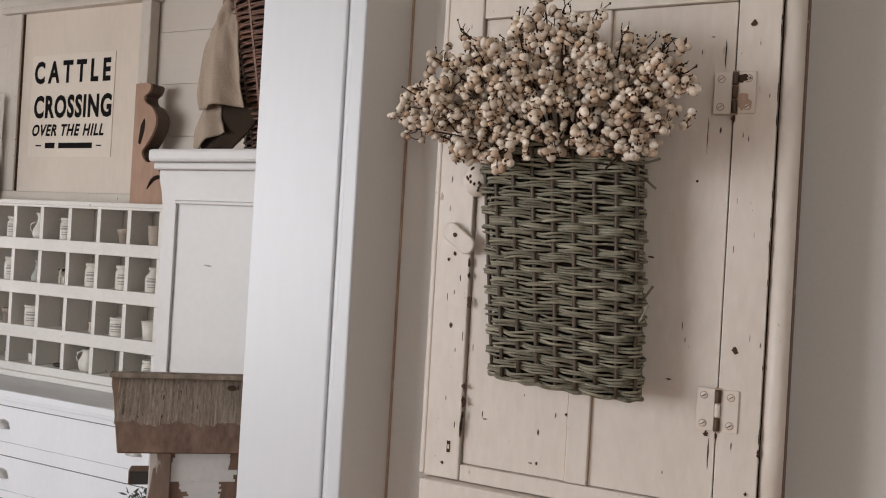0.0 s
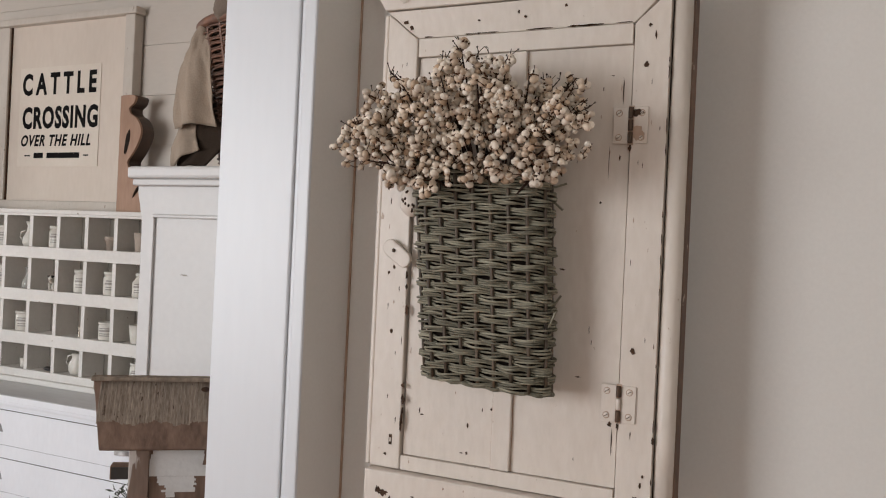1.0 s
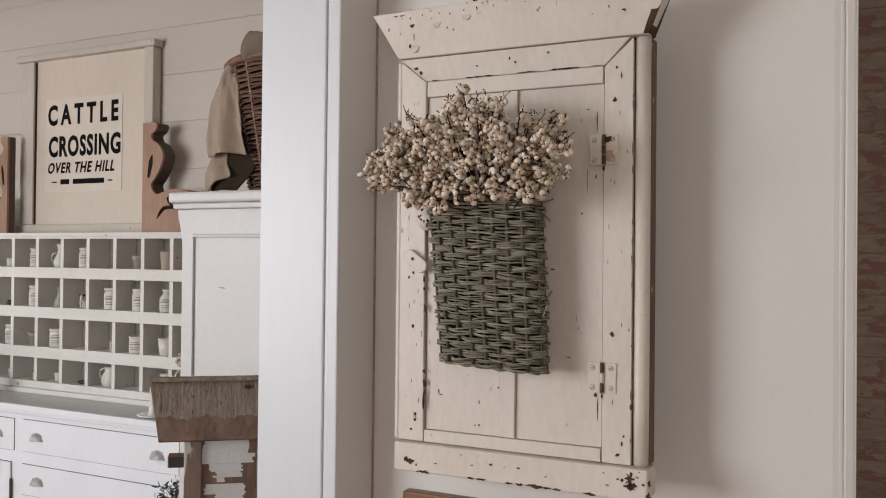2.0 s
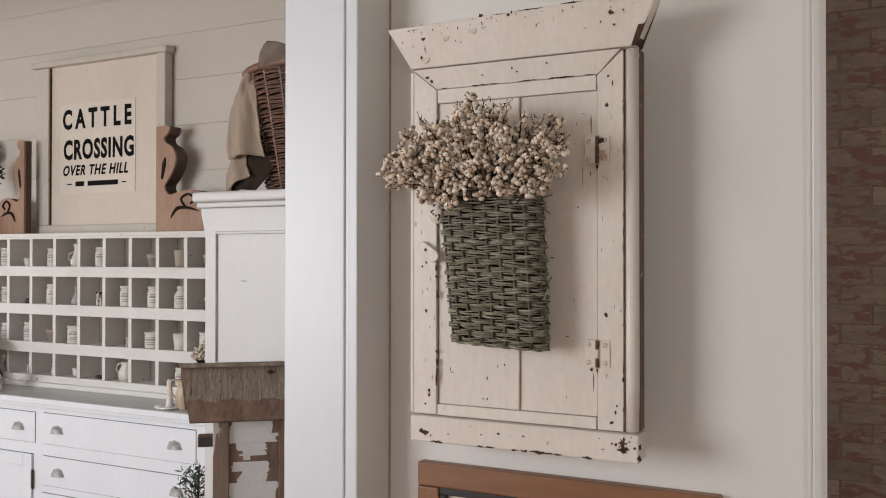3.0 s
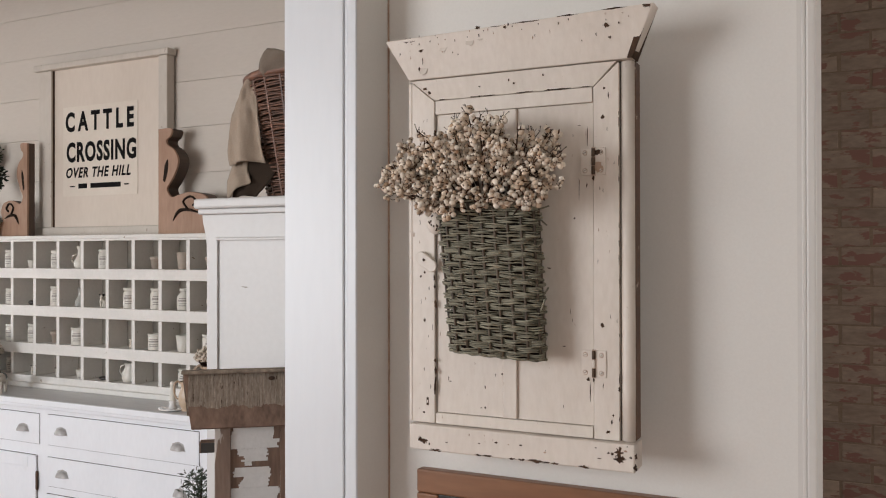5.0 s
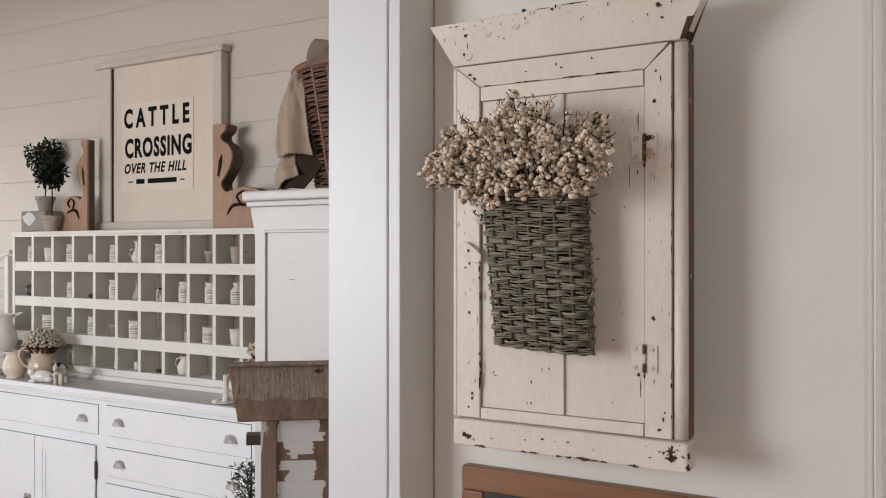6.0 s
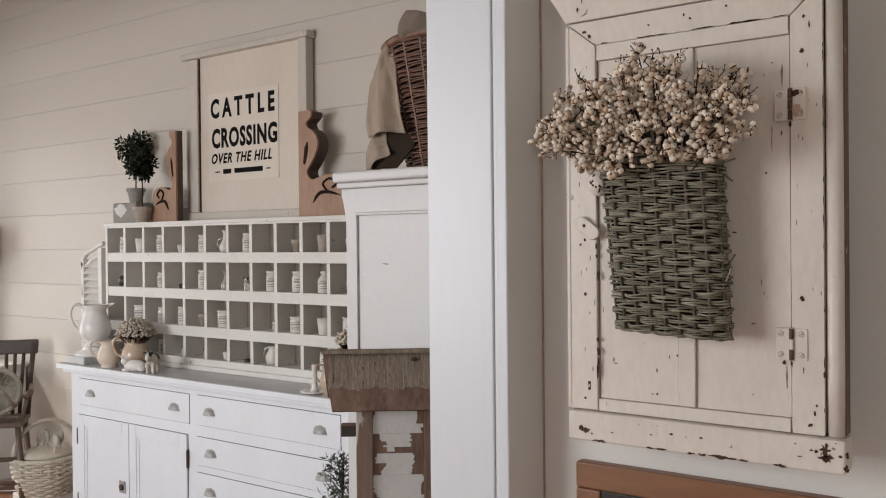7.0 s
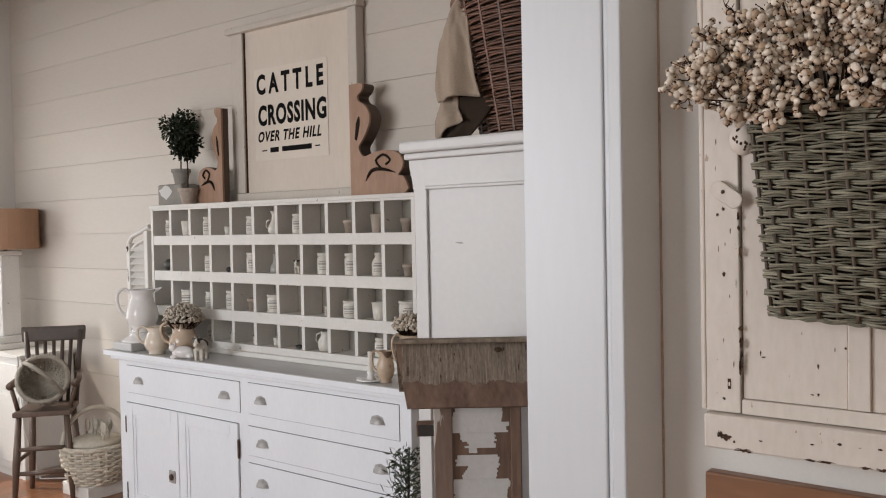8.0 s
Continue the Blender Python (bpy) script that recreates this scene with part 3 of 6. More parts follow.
for x, z, w, h in ((-0.3180, 1.2900, 0.0045, 0.0010), (-0.3210, 1.2940, 0.0010, 0.005), (-0.2640, 1.2850, 0.0014, 0.005), (-0.2380, 1.3050, 0.002, 0.003), (-0.1690, 1.4530, 0.0045, 0.0024), (-0.1480, 1.3480, 0.005, 0.0015), (-0.1330, 1.5200, 0.003, 0.002), (-0.2640, 1.2560, 0.002, 0.003), (-0.2700, 1.2555, 0.003, 0.0015), (-0.1120, 1.2900, 0.0012, 0.020), (-0.1145, 1.3050, 0.0040, 0.0050), (-0.1150, 1.6280, 0.0009, 0.022), (-0.1160, 1.5640, 0.0018, 0.0050), (-0.1265, 1.5600, 0.0007, 0.028), (-0.1260, 1.6440, 0.004, 0.0008)):
    part("paint_chip", ragged(x, z, w, h, PY + 0.005), CHIP, cupboard)
for i in range(16):
    z = random.choice((random.uniform(1.25, 1.33), random.uniform(1.38, 1.45), random.uniform(1.5, 1.68)))
    part("paint_chip", ragged(-0.3405 + random.uniform(-0.0008, 0.0012), z, random.uniform(0.002, 0.004), random.uniform(0.005, 0.013), PY - 0.0002), CHIP, cupboard)
for i in range(9):
    part("paint_chip", ragged(random.uniform(-0.3400, -0.0935), 1.1930, random.uniform(0.008, 0.026), random.uniform(0.002, 0.004), PY - 0.012, 19, 0.6), CHIP, cupboard)

# fine cracks and scratches in the paint
for i in range(52):
    z = random.uniform(1.255, 1.67)
    x = random.choice((random.uniform(-0.3348, -0.2424), random.uniform(-0.2095, -0.1120), random.uniform(-0.3749, -0.3441), random.uniform(-0.1027, -0.0740)))
    y = PY + 0.005 if -0.3389 < x < -0.1068 else PY
    part("paint_crack", ragged(x, z, random.uniform(0.0004, 0.0008), random.uniform(0.002, 0.007), y, 7, 0.5), CHIP if i % 3 else RUST, cupboard)
for i in range(34):
    f = random.random() ** 0.22
    part("paint_crack", ragged(random.uniform(-0.3759 - 0.03 * f, -0.0575 + 0.025 * f), 1.7265 + 0.058 * f, random.uniform(0.0005, 0.0016), random.uniform(0.0015, 0.004), PY - 0.0060 - 0.0165 * f, 7, 0.5), CHIP if i % 3 else RUST, cupboard)
for i in range(12):
    part("paint_crack", ragged(random.uniform(-0.3759, -0.0524), random.uniform(1.196, 1.225), random.uniform(0.0008, 0.004), random.uniform(0.001, 0.003), PY - 0.012, 7, 0.5), CHIP if i % 3 else RUST, cupboard)
for i in range(14):
    part("paint_chip", ragged(random.uniform(-0.3297, -0.1140), 1.6942, random.uniform(0.006, 0.02), random.uniform(0.0006, 0.002), PY - 0.0004, 9), CHIP, cupboard)
    part("paint_chip", ragged(-0.0714, random.uniform(1.25, 1.70), 0.0008, random.uniform(0.004, 0.014), PY - 0.0002, 9), CHIP, cupboard)

# ---- framed picture under the cupboard ----
stand_at(0.010, 0, -0.0115)
picture = thing("picture_frame", (-0.22, 0.80, 0.75), "reddish pine picture frame hanging under the cupboard", "picture frame")
part("top_rail", Geo().box(-0.416, 0.030, 0.785, 0.809, 1.117, 1.153), PINEFRAME, picture, bevel=0.003)
part("bottom_rail", Geo().box(-0.416, 0.030, 0.785, 0.809, 0.75, 0.786), PINEFRAME, picture, bevel=0.003)
for x in (-0.416, -0.006):
    part("side_rail", Geo().box(x, x + 0.036, 0.785, 0.809, 0.7865, 1.1165), PINEUP, picture, bevel=0.003)
for geo in (Geo().box(-0.380, -0.006, 0.788, 0.809, 1.106, 1.1165), Geo().box(-0.380, -0.006, 0.788, 0.809, 0.7865, 0.797), Geo().box(-0.380, -0.3695, 0.788, 0.809, 0.7975, 1.1055), Geo().box(-0.0165, -0.006, 0.788, 0.809, 0.7975, 1.1055)):
    part("inner_moulding", geo, BLACKWOOD, picture, "black inner moulding", bevel=0.0015)
part("mat_board", Geo().box(-0.369, -0.017, 0.798, 0.809, 0.798, 1.105), PAPER, picture, "off-white paper")

# ---- woven willow basket with berries ----
stand_at(0, 0, 0)
basket = thing("wall_basket", (-0.235, 0.69, 1.343), "grey-green willow wall basket hanging on the cupboard door", "basket")
B0, B1 = 1.336, 1.550


# even steps round the flattened oval
ARC_T = np.linspace(0, 1, 721)
ARC_C, ARC_S = np.cos(2 * np.pi * ARC_T), np.sin(2 * np.pi * ARC_T)
ARC_X, ARC_Y = 0.071 * np.sign(ARC_C) * np.abs(ARC_C) ** 0.62, 0.024 * np.sign(ARC_S) * np.abs(ARC_S) ** 0.75
ARC = np.concatenate([[0], np.cumsum(np.hypot(np.diff(ARC_X), np.diff(ARC_Y)))])
ARC = ARC / ARC[-1]


def basket_ring(f, a, out=0.0):
    """A point of the basket's side: f from the bottom to the rim, a round it (0 to 1)."""
    half = 0.0665 + 0.0052 * f + out
    deep = 0.022 + 0.0035 * f + out
    cx, cy = -0.2320 - 0.0138 * f, PY - 0.004 - 0.022 - 0.0035 * f
    t = 2 * math.pi * np.interp(a % 1.0, ARC, ARC_T)
    c, s = math.cos(t), math.sin(t)
    x = half * math.copysign(abs(c) ** 0.62, c)
    y = deep * math.copysign(abs(s) ** 0.75, s)
    return Vector((cx + x, cy - y, B0 + (B1 - B0) * f - 0.055 * x))


STAKES = 18
for i in range(STAKES):
    pts = [basket_ring(f / 8, (i + 0.5) / STAKES) for f in range(9)]
    part("stake", Geo().tube(pts, 0.0019, 6), STAKE, basket, smooth=True)
WEFT = 24
for r in range(WEFT):
    for k in (0, 1, 2, 3):
        n = 160
        pts = []
        ph = random.uniform(0, 6)
        for i in range(n):
            a = i / n
            turn_at = math.pi * (a * STAKES + (r % 2))
            wave = math.sin(turn_at) * (0.0031 + 0.0006 * math.sin(5 * ph + 20 * a))
            f = (r + 0.14 + 0.24 * k + 0.05 * math.cos(turn_at)) / WEFT + 0.0045 * math.sin(2 * math.pi * a * 3 + ph) + 0.003 * math.sin(2 * math.pi * a * 7 + 2 * ph)
            p = basket_ring(f, a, 0.0003 + wave + 0.0007 * math.sin(9 * a * math.pi + ph))
            pts.append(p)
        part("willow_rod", Geo().tube(pts, random.uniform(0.00100, 0.00138), 5, closed=True), WILLOW, basket, smooth=True)
# added inner sheet, coloured as the shade seen between the rods
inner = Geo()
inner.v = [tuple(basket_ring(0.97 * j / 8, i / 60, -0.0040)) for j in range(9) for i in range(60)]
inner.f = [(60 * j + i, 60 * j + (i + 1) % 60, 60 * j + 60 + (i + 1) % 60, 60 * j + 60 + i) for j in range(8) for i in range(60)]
part("shade_liner", inner, WEAVESHADE, basket, "near-black sheet for the shade inside the weave", smooth=True)
part("rim", Geo().tube([basket_ring(1.0, i / 80, 0.0015) + Vector((0, 0, 0.0006 * math.sin(i))) for i in range(80)], 0.003, 7, closed=True), WILLOW, basket, smooth=True)
part("base", Geo().tube([basket_ring(0.0, i / 80, 0.0008 + 0.0014 * math.sin(i * 1.7)) + Vector((0, 0, 0.0007 * math.sin(i * 1.1))) for i in range(80)], 0.0019, 6, closed=True).prism([(-0.292, 1.3395), (-0.172, 1.3330), (-0.172, 1.3360), (-0.292, 1.3425)], PY - 0.040, PY - 0.010), WILLOW, basket)
for a, dx, dz, z in ((0.97, 0.016, 0.004, 1.536), (0.98, 0.012, -0.008, 1.522), (0.99, 0.010, 0.012, 1.42), (0.02, 0.008, 0.016, 1.40)):
    p = basket_ring((z - B0) / (B1 - B0), a)
    part("loose_end", Geo().tube([p, p + Vector((0.4 * dx, -0.003, 0.2 * dz)), p + Vector((dx, -0.002, dz))], 0.0012, 5), WILLOW, basket)

bouquet = thing("berry_bouquet", (-0.24, 0.69, 1.50), "dried cream popcorn berry branches standing in the willow basket", "dried flowers")
cluster_meshes, husk_meshes = [], []
for k in range(9):
    g, hk = Geo(), Geo()
    centres = []
    for s in range(random.choice((3, 3, 4))):
        c = Vector((random.uniform(-0.012, 0.012), random.uniform(-0.009, 0.009), random.uniform(-0.010, 0.010)))
        centres.append(c)
        lobes = random.choice((2, 3, 3))
        r = random.uniform(0.0034, 0.0048)
        up = Vector((random.gauss(0, 1), random.gauss(0, 1), random.gauss(0, 1))).normalized()
        side = up.orthogonal().normalized()
        for j in range(lobes):
            d = Matrix.Rotation(2 * math.pi * j / lobes, 3, up) @ side
            g.ball(c + d * r * 0.78, r * random.uniform(0.85, 1.0), r * random.uniform(0.85, 1.0), r * random.uniform(1.0, 1.2), 8, 6)
            e = Matrix.Rotation(2 * math.pi * (j + 0.5) / lobes, 3, up) @ side
            hk.tube([c - up * r * 0.9, c + e * r * 0.75 + up * r * 0.2, c + e * r * 0.95 + up * r * 1.1], [0.0008, 0.0013, 0.0004], 4)
        hk.ball(c + up * r * 0.75, 0.0014, None, None, 6, 4)
        hk.tube([c - up * r * 0.8, c * 0.4 - up * r * 1.2], 0.0006, 4)
    for p, q in zip(centres[:-1], centres[1:]):
        hk.tube([p, p.lerp(q, 0.5) + Vector((0, 0.003, -0.003)), q], 0.0006, 4)
    cluster_meshes.append(mesh_of("berry_sprig", g, BERRY, smooth=True, local=True))
    husk_meshes.append(mesh_of("husk", hk, HUSK, local=True))
twigs = Geo()
root = Vector((-0.24, 0.69, 1.515))
tips = []
for i in range(64):
    a = math.pi * (i + random.uniform(0.1, 0.9)) / 64
    reach = random.uniform(0.35, 1.0) ** 0.6
    ex, ez = (0.124 if math.cos(a) > 0 else 0.130) * math.cos(a), 0.092 * max(0.0, math.sin(a)) ** (0.75 if math.cos(a) > 0 else 1.05)
    tip = Vector((-0.250 + ex * reach, random.uniform(0.628, 0.706), 1.562 + ez * reach - 0.020 * abs(math.cos(a)) ** 2 * random.uniform(0, 1)))
    start = root + Vector((0.3 * ex * random.uniform(0.2, 1), random.uniform(-0.018, 0.01), random.uniform(-0.01, 0.015)))
    mid = start.lerp(tip, 0.5) + Vector((random.uniform(-0.006, 0.006), random.uniform(-0.008, 0.004), random.uniform(0.0, 0.014)))
    twigs.tube([start, mid, tip], [0.0014, 0.0011, 0.0007], 5)
    for s in range(2):
        f = random.uniform(0.5, 1.0)
        base = start.lerp(mid, f * 2) if f < 0.5 else mid.lerp(tip, f * 2 - 1)
        end = base + Vector((random.uniform(-0.016, 0.016), random.uniform(-0.016, 0.008), random.uniform(-0.010, 0.016)))
        twigs.tube([base, base.lerp(end, 0.5) + Vector((0, 0, random.uniform(-0.003, 0.003))), end], [0.0008, 0.0007, 0.0005], 4)
        tips.append(end)
    tips.append(tip)
    # bare forked ends with tiny buds
    out = (tip - Vector((-0.255, 0.69, 1.54))).normalized()
    for s in range(2 if reach > 0.85 else 0):
        end = tip + out * random.uniform(0.006, 0.013) + Vector((random.uniform(-0.010, 0.010), random.uniform(-0.006, 0.006), random.uniform(-0.004, 0.008)))
        bend = tip.lerp(end, 0.55) + Vector((random.uniform(-0.003, 0.003), 0, random.uniform(-0.003, 0.003)))
        twigs.tube([tip, bend, end], [0.0007, 0.0006, 0.0004], 4)
        twigs.tube([bend, bend + Vector((random.uniform(-0.006, 0.006), 0, random.uniform(0.001, 0.007)))], 0.0004, 4)
        twigs.ball(end, 0.0010, None, None, 6, 4)
# berries hanging over the rim, and the mass in front
for i in range(32):
    tips.append(Vector((-0.325 + 0.180 * (i + random.random()) / 32, random.uniform(0.634, 0.662), 1.545 + random.uniform(-0.010, 0.014))))
for i in range(66):
    a, q = random.uniform(0, math.pi), random.uniform(0.1, 1.0) ** 0.5
    tips.append(Vector((-0.244 + 0.118 * q * math.cos(a), random.uniform(0.626, 0.668), 1.558 + 0.072 * q * math.sin(a))))
for i in range(20):
    tips.append(Vector((-0.262 + random.uniform(-0.038, 0.038), random.uniform(0.640, 0.662), random.uniform(1.562, 1.602))))
tips.append(Vector((-0.283, 0.645, 1.531)))
for dx, dz in ((0, 0), (0.012, 0.008), (0.022, -0.006), (0.018, 0.016), (0.034, 0.004), (0.036, 0.02), (0.03, -0.014)):
    tips.append(Vector((-0.388 + dx, 0.665, 1.580 + dz)))
    twigs.tube([(-0.31, 0.680, 1.568), (-0.35, 0.670, 1.574 + 0.5 * dz), (-0.388 + dx, 0.665, 1.580 + dz)], [0.0012, 0.001, 0.0006], 5)
part("twig", twigs, TWIG, bouquet, "thin dark twigs")
random.shuffle(tips)
tips.sort(key=lambda p: p.y > 0.68)
for i, p in enumerate(tips):
    ob = new("berry_sprig", cluster_meshes[i % 9])
    ob.parent, ob.matrix_parent_inverse = bouquet, bouquet.matrix_basis.inverted()
    turn = Euler((random.uniform(0, 6.3), random.uniform(0, 6.3), random.uniform(0, 6.3)))
    ob.matrix_basis = Matrix.LocRotScale(to_world(p), turn, Vector((1, 1, 1)) * random.uniform(0.72, 1.02))
    hk = new("husk", husk_meshes[i % 9])
    hk.parent, hk.matrix_parent_inverse = bouquet, bouquet.matrix_basis.inverted()
    hk.matrix_basis = ob.matrix_basis.copy()


# ---- dresser ----
BASE = 0.24
stand_at(0, 0, -0.042)
DY = 1.818
dresser = thing("dresser", (-2.55, 1.98, BASE), "white painted sideboard with a worn grey top against the shiplap wall", "dresser")
part("body", Geo().box(-3.357, -1.735, DY + 0.004, 2.15, BASE + 0.03, 0.940), WHITEFURN, dresser, bevel=0.003)
part("plinth", Geo().box(-3.345, -1.747, DY + 0.03, 2.14, BASE, BASE + 0.0298), WHITEFURN, dresser)
part("moulding", Geo().box(-3.385, -1.715, DY - 0.018, 2.15, 0.9402, 0.9575), WHITEFURN, dresser, bevel=0.005)
part("top", Geo().box(-3.405, -1.700, DY - 0.035, 2.155, 0.9577, 0.981), GREYTOP, dresser, "worn grey dresser top", bevel=0.005)
part("top_edge", Geo().box(-3.4055, -1.6995, DY - 0.0365, DY - 0.0352, 0.960, 0.9785), WHITEFURN, dresser, "white painted front edge")


def cup_pull(x, z, parent, w=0.030):
    g = Geo()
    k = len(g.v)
    rows, cols = 5, 10
    for j in range(rows):
        for i in range(cols + 1):
            a = math.pi * i / cols
            rr = math.cos(0.5 * math.pi * j / (rows - 1) * 0.98)
            g.v.append((x + w * math.cos(a) * rr, DY + 0.001 - 0.020 * math.sin(0.5 * math.pi * j / (rows - 1)) , z - 0.010 + 0.024 * math.sin(a) * rr))
    for j in range(rows - 1):
        for i in range(cols):
            a = k + j * (cols + 1) + i
            g.f.append((a, a + 1, a + cols + 2, a + cols + 1))
    pull = part("cup_pull", g, TIN, parent, "tarnished metal cup pull", smooth=True)
    part("back_plate", Geo().prism([(x - w - 0.003, z - 0.012), (x + w + 0.003, z - 0.012), (x + w * 0.75, z + 0.012), (x, z + 0.018), (x - w * 0.75, z + 0.012)], DY - 0.0012, DY + 0.0010), TIN, pull)
    return pull


def drawer(x0, x1, z0, z1, pulls):
    d = part("drawer", Geo().box(x0, x1, DY + 0.0008, DY + 0.0038, z0, z1), WHITEFURN, dresser, bevel=0.002)
    part("shadow_gap", Geo().box(x0 - 0.0010, x1 + 0.0010, DY + 0.0024, DY + 0.0037, z0 - 0.0008, z1 + 0.0018), DARK, d)
    for x in pulls:
        cup_pull(x, 0.5 * (z0 + z1) - 0.002, d)


drawer(-3.2935, -2.556, 0.8055, 0.918, (-3.205, -2.644))
drawer(-2.5075, -1.782, 0.807, 0.920, (-2.438, -1.8725))
drawer(-2.510, -1.782, 0.6545, 0.762, (-2.432, -1.8625))
drawer(-2.514, -1.782, 0.500, 0.626, (-2.437, -1.860))
drawer(-2.514, -1.782, 0.310, 0.472, (-2.428, -1.855))
for x0, x1, hx in ((-3.297, -2.935, -3.2995), (-2.931, -2.567, -2.564)):
    d = part("door", Geo().box(x0, x1, DY + 0.0008, DY + 0.0038, 0.31, 0.762), WHITEFURN, dresser, bevel=0.002)
    part("shadow_gap", Geo().box(x0 - 0.001, x1 + 0.001, DY + 0.0024, DY + 0.0037, 0.309, 0.764), DARK, d)
    for a, b, c, e in ((x0, x0 + 0.046, 0.31, 0.762), (x1 - 0.046, x1, 0.31, 0.762)):
        part("door_stile", Geo().box(a, b, DY - 0.0055, DY + 0.0006, c, e), WHITEFURN, d, bevel=0.0025)
    for c, e in ((0.31, 0.37), (0.716, 0.762)):
        part("door_rail", Geo().box(x0 + 0.0463, x1 - 0.0463, DY - 0.0053, DY + 0.0006, c, e), WHITEFURN, d, bevel=0.0025)
    for a, b, c, e in ((x0 + 0.0463, x0 + 0.062, 0.37, 0.716), (x1 - 0.062, x1 - 0.0463, 0.37, 0.716), (x0 + 0.0622, x1 - 0.0622, 0.70, 0.716), (x0 + 0.0622, x1 - 0.0622, 0.37, 0.386)):
        part("panel_moulding", Geo().box(a, b, DY - 0.0025, DY + 0.0007, c, e), WHITEFURN, d, bevel=0.0012)
    for z in (0.67, 0.39):
        part("hinge", Geo().lathe([(0.004, z - 0.035), (0.005, z - 0.03), (0.005, z + 0.03), (0.004, z + 0.035)], (hx, DY - 0.003, 0), 8), IRON, d)
catch = part("catch", Geo().box(-2.996, -2.956, DY - 0.0105, DY - 0.0057, 0.475, 0.525), TIN, dresser, "tarnished square door catch", bevel=0.003)
part("catch_knob", Geo().ball((-2.973, DY - 0.0155, 0.50), 0.011, 0.008, 0.013), IRON, catch, smooth=True)

# ---- pigeonhole unit ----
CY = 1.982
COLX = [-3.3265 + 0.1348 * i for i in range(12)]
ROWZ = ((1.4575, 1.566), (1.3075, 1.417), (1.156, 1.2655), (1.027, 1.1135))
cubby = thing("pigeonhole_unit", (-2.6, 2.05, 0.992), "white painted pigeonhole unit holding small jars, standing on the dresser", "shelf unit")
part("back_panel", Geo().box(COLX[0] - 0.014, COLX[-1] + 0.012, 2.073, 2.083, 0.982, 1.5735), CUBBYBACK, cubby, "dull grey-green back, toned down for the shade in the holes")
part("top_board", Geo().box(COLX[0] - 0.018, COLX[-1] + 0.016, CY - 0.003, 2.150, 1.5737, 1.5885), WORNWHITE, cubby, bevel=0.002)
part("bottom_rail", Geo().box(COLX[0] - 0.014, COLX[-1] + 0.012, CY - 0.004, 2.0728, 0.9815, 1.0265), WORNWHITE, cubby, bevel=0.002)
part("base_lip", Geo().box(COLX[0] - 0.016, COLX[-1] + 0.014, CY - 0.022, CY - 0.0042, 0.9815, 1.0005), WORNWHITE, cubby, bevel=0.003)
for (a, _), (_, b) in zip(ROWZ[:-1], ROWZ[1:]):
    part("shelf", Geo().box(COLX[0] + 0.008, COLX[-1] - 0.008, CY, 2.0728, b, a), WORNWHITE, cubby, bevel=0.0015)
part("top_rail", Geo().box(COLX[0] + 0.008, COLX[-1] - 0.008, CY, 2.0728, 1.566, 1.5735), WORNWHITE, cubby)
for i, x in enumerate(COLX):
    for a, b in ROWZ if 0 < i < 11 else ((1.027, 1.5735),):
        part("divider", Geo().box(x - 0.0085, x + 0.0075, CY - 0.001, 2.0727, a + 0.0003, b - 0.0003), WORNWHITE, cubby)

# ---- tall white cupboard ----
stand_at(-0.004, 0.020, -0.001)
hutch = thing("tall_cupboard", (-0.8, 1.2, FLOOR + 0.001), "tall white painted cupboard with a moulded cornice", "cupboard")
HY = 1.02
part("carcass", Geo().box(-1.046, -0.320, HY + 0.006, 1.42, FLOOR + 0.001, 1.558), HUTCHPAINT, hutch, bevel=0.002)
part("post", Geo().prism([(-1.050, FLOOR + 0.001), (-1.0235, FLOOR + 0.001), (-1.0235, 1.558), (-1.062, 1.558), (-1.0615, 1.544), (-1.056, 1.524), (-1.0505, 1.494), (-1.050, 1.469)], HY + 0.003, HY + 0.0062), HUTCHPAINT, hutch, bevel=0.0008)
part("frieze", Geo().box(-1.0233, -0.320, HY + 0.001, HY + 0.0058, 1.5085, 1.558), HUTCHPAINT, hutch, bevel=0.0008)
part("bead", Geo().box(-1.0233, -0.320, HY - 0.001, HY + 0.0058, 1.5025, 1.5083), HUTCHPAINT, hutch, bevel=0.0018)
part("panel_edge", Geo().box(-1.0232, -1.0195, HY + 0.0005, HY + 0.0058, FLOOR + 0.1, 1.5023), HUTCHPAINT, hutch, bevel=0.0012)
part("cornice", Geo().box(-1.064, -0.315, HY - 0.010, 1.43, 1.5582, 1.570), HUTCHPAINT, hutch, bevel=0.003)
part("cornice_top", Geo().box(-1.070, -0.310, HY - 0.018, 1.435, 1.5702, 1.5915), HUTCHPAINT, hutch, bevel=0.005)
part("paint_scuff", ragged(-0.9475, 1.4042, 0.016, 0.0035, HY + 0.0058), CUBBYBACK, hutch)

# ---- framed sign on the pigeonholes ----
stand_at(0, 0, 0)
SY = 2.119
sign = thing("framed_sign", (-2.56, 2.13, 1.5468), "old cream painted wooden frame with a cattle crossing sign", "sign")
part("board", Geo().box(-2.870, -2.240, SY + 0.012, SY + 0.022, 1.57, 2.250), SIGNBOARD, sign)
part("left_stile", Geo().box(-2.932, -2.857, SY - 0.004, SY + 0.026, 1.5855, 2.2445), FRAMEOLD, sign, bevel=0.003)
part("right_stile", Geo().box(-2.248, -2.203, SY - 0.012, SY + 0.030, 1.5855, 2.2445), FRAMEOLD, sign, bevel=0.004)
part("head", Geo().box(-2.952, -2.193, SY - 0.018, SY + 0.030, 2.245, 2.270), FRAMEOLD, sign, "worn overhanging head board", bevel=0.004)
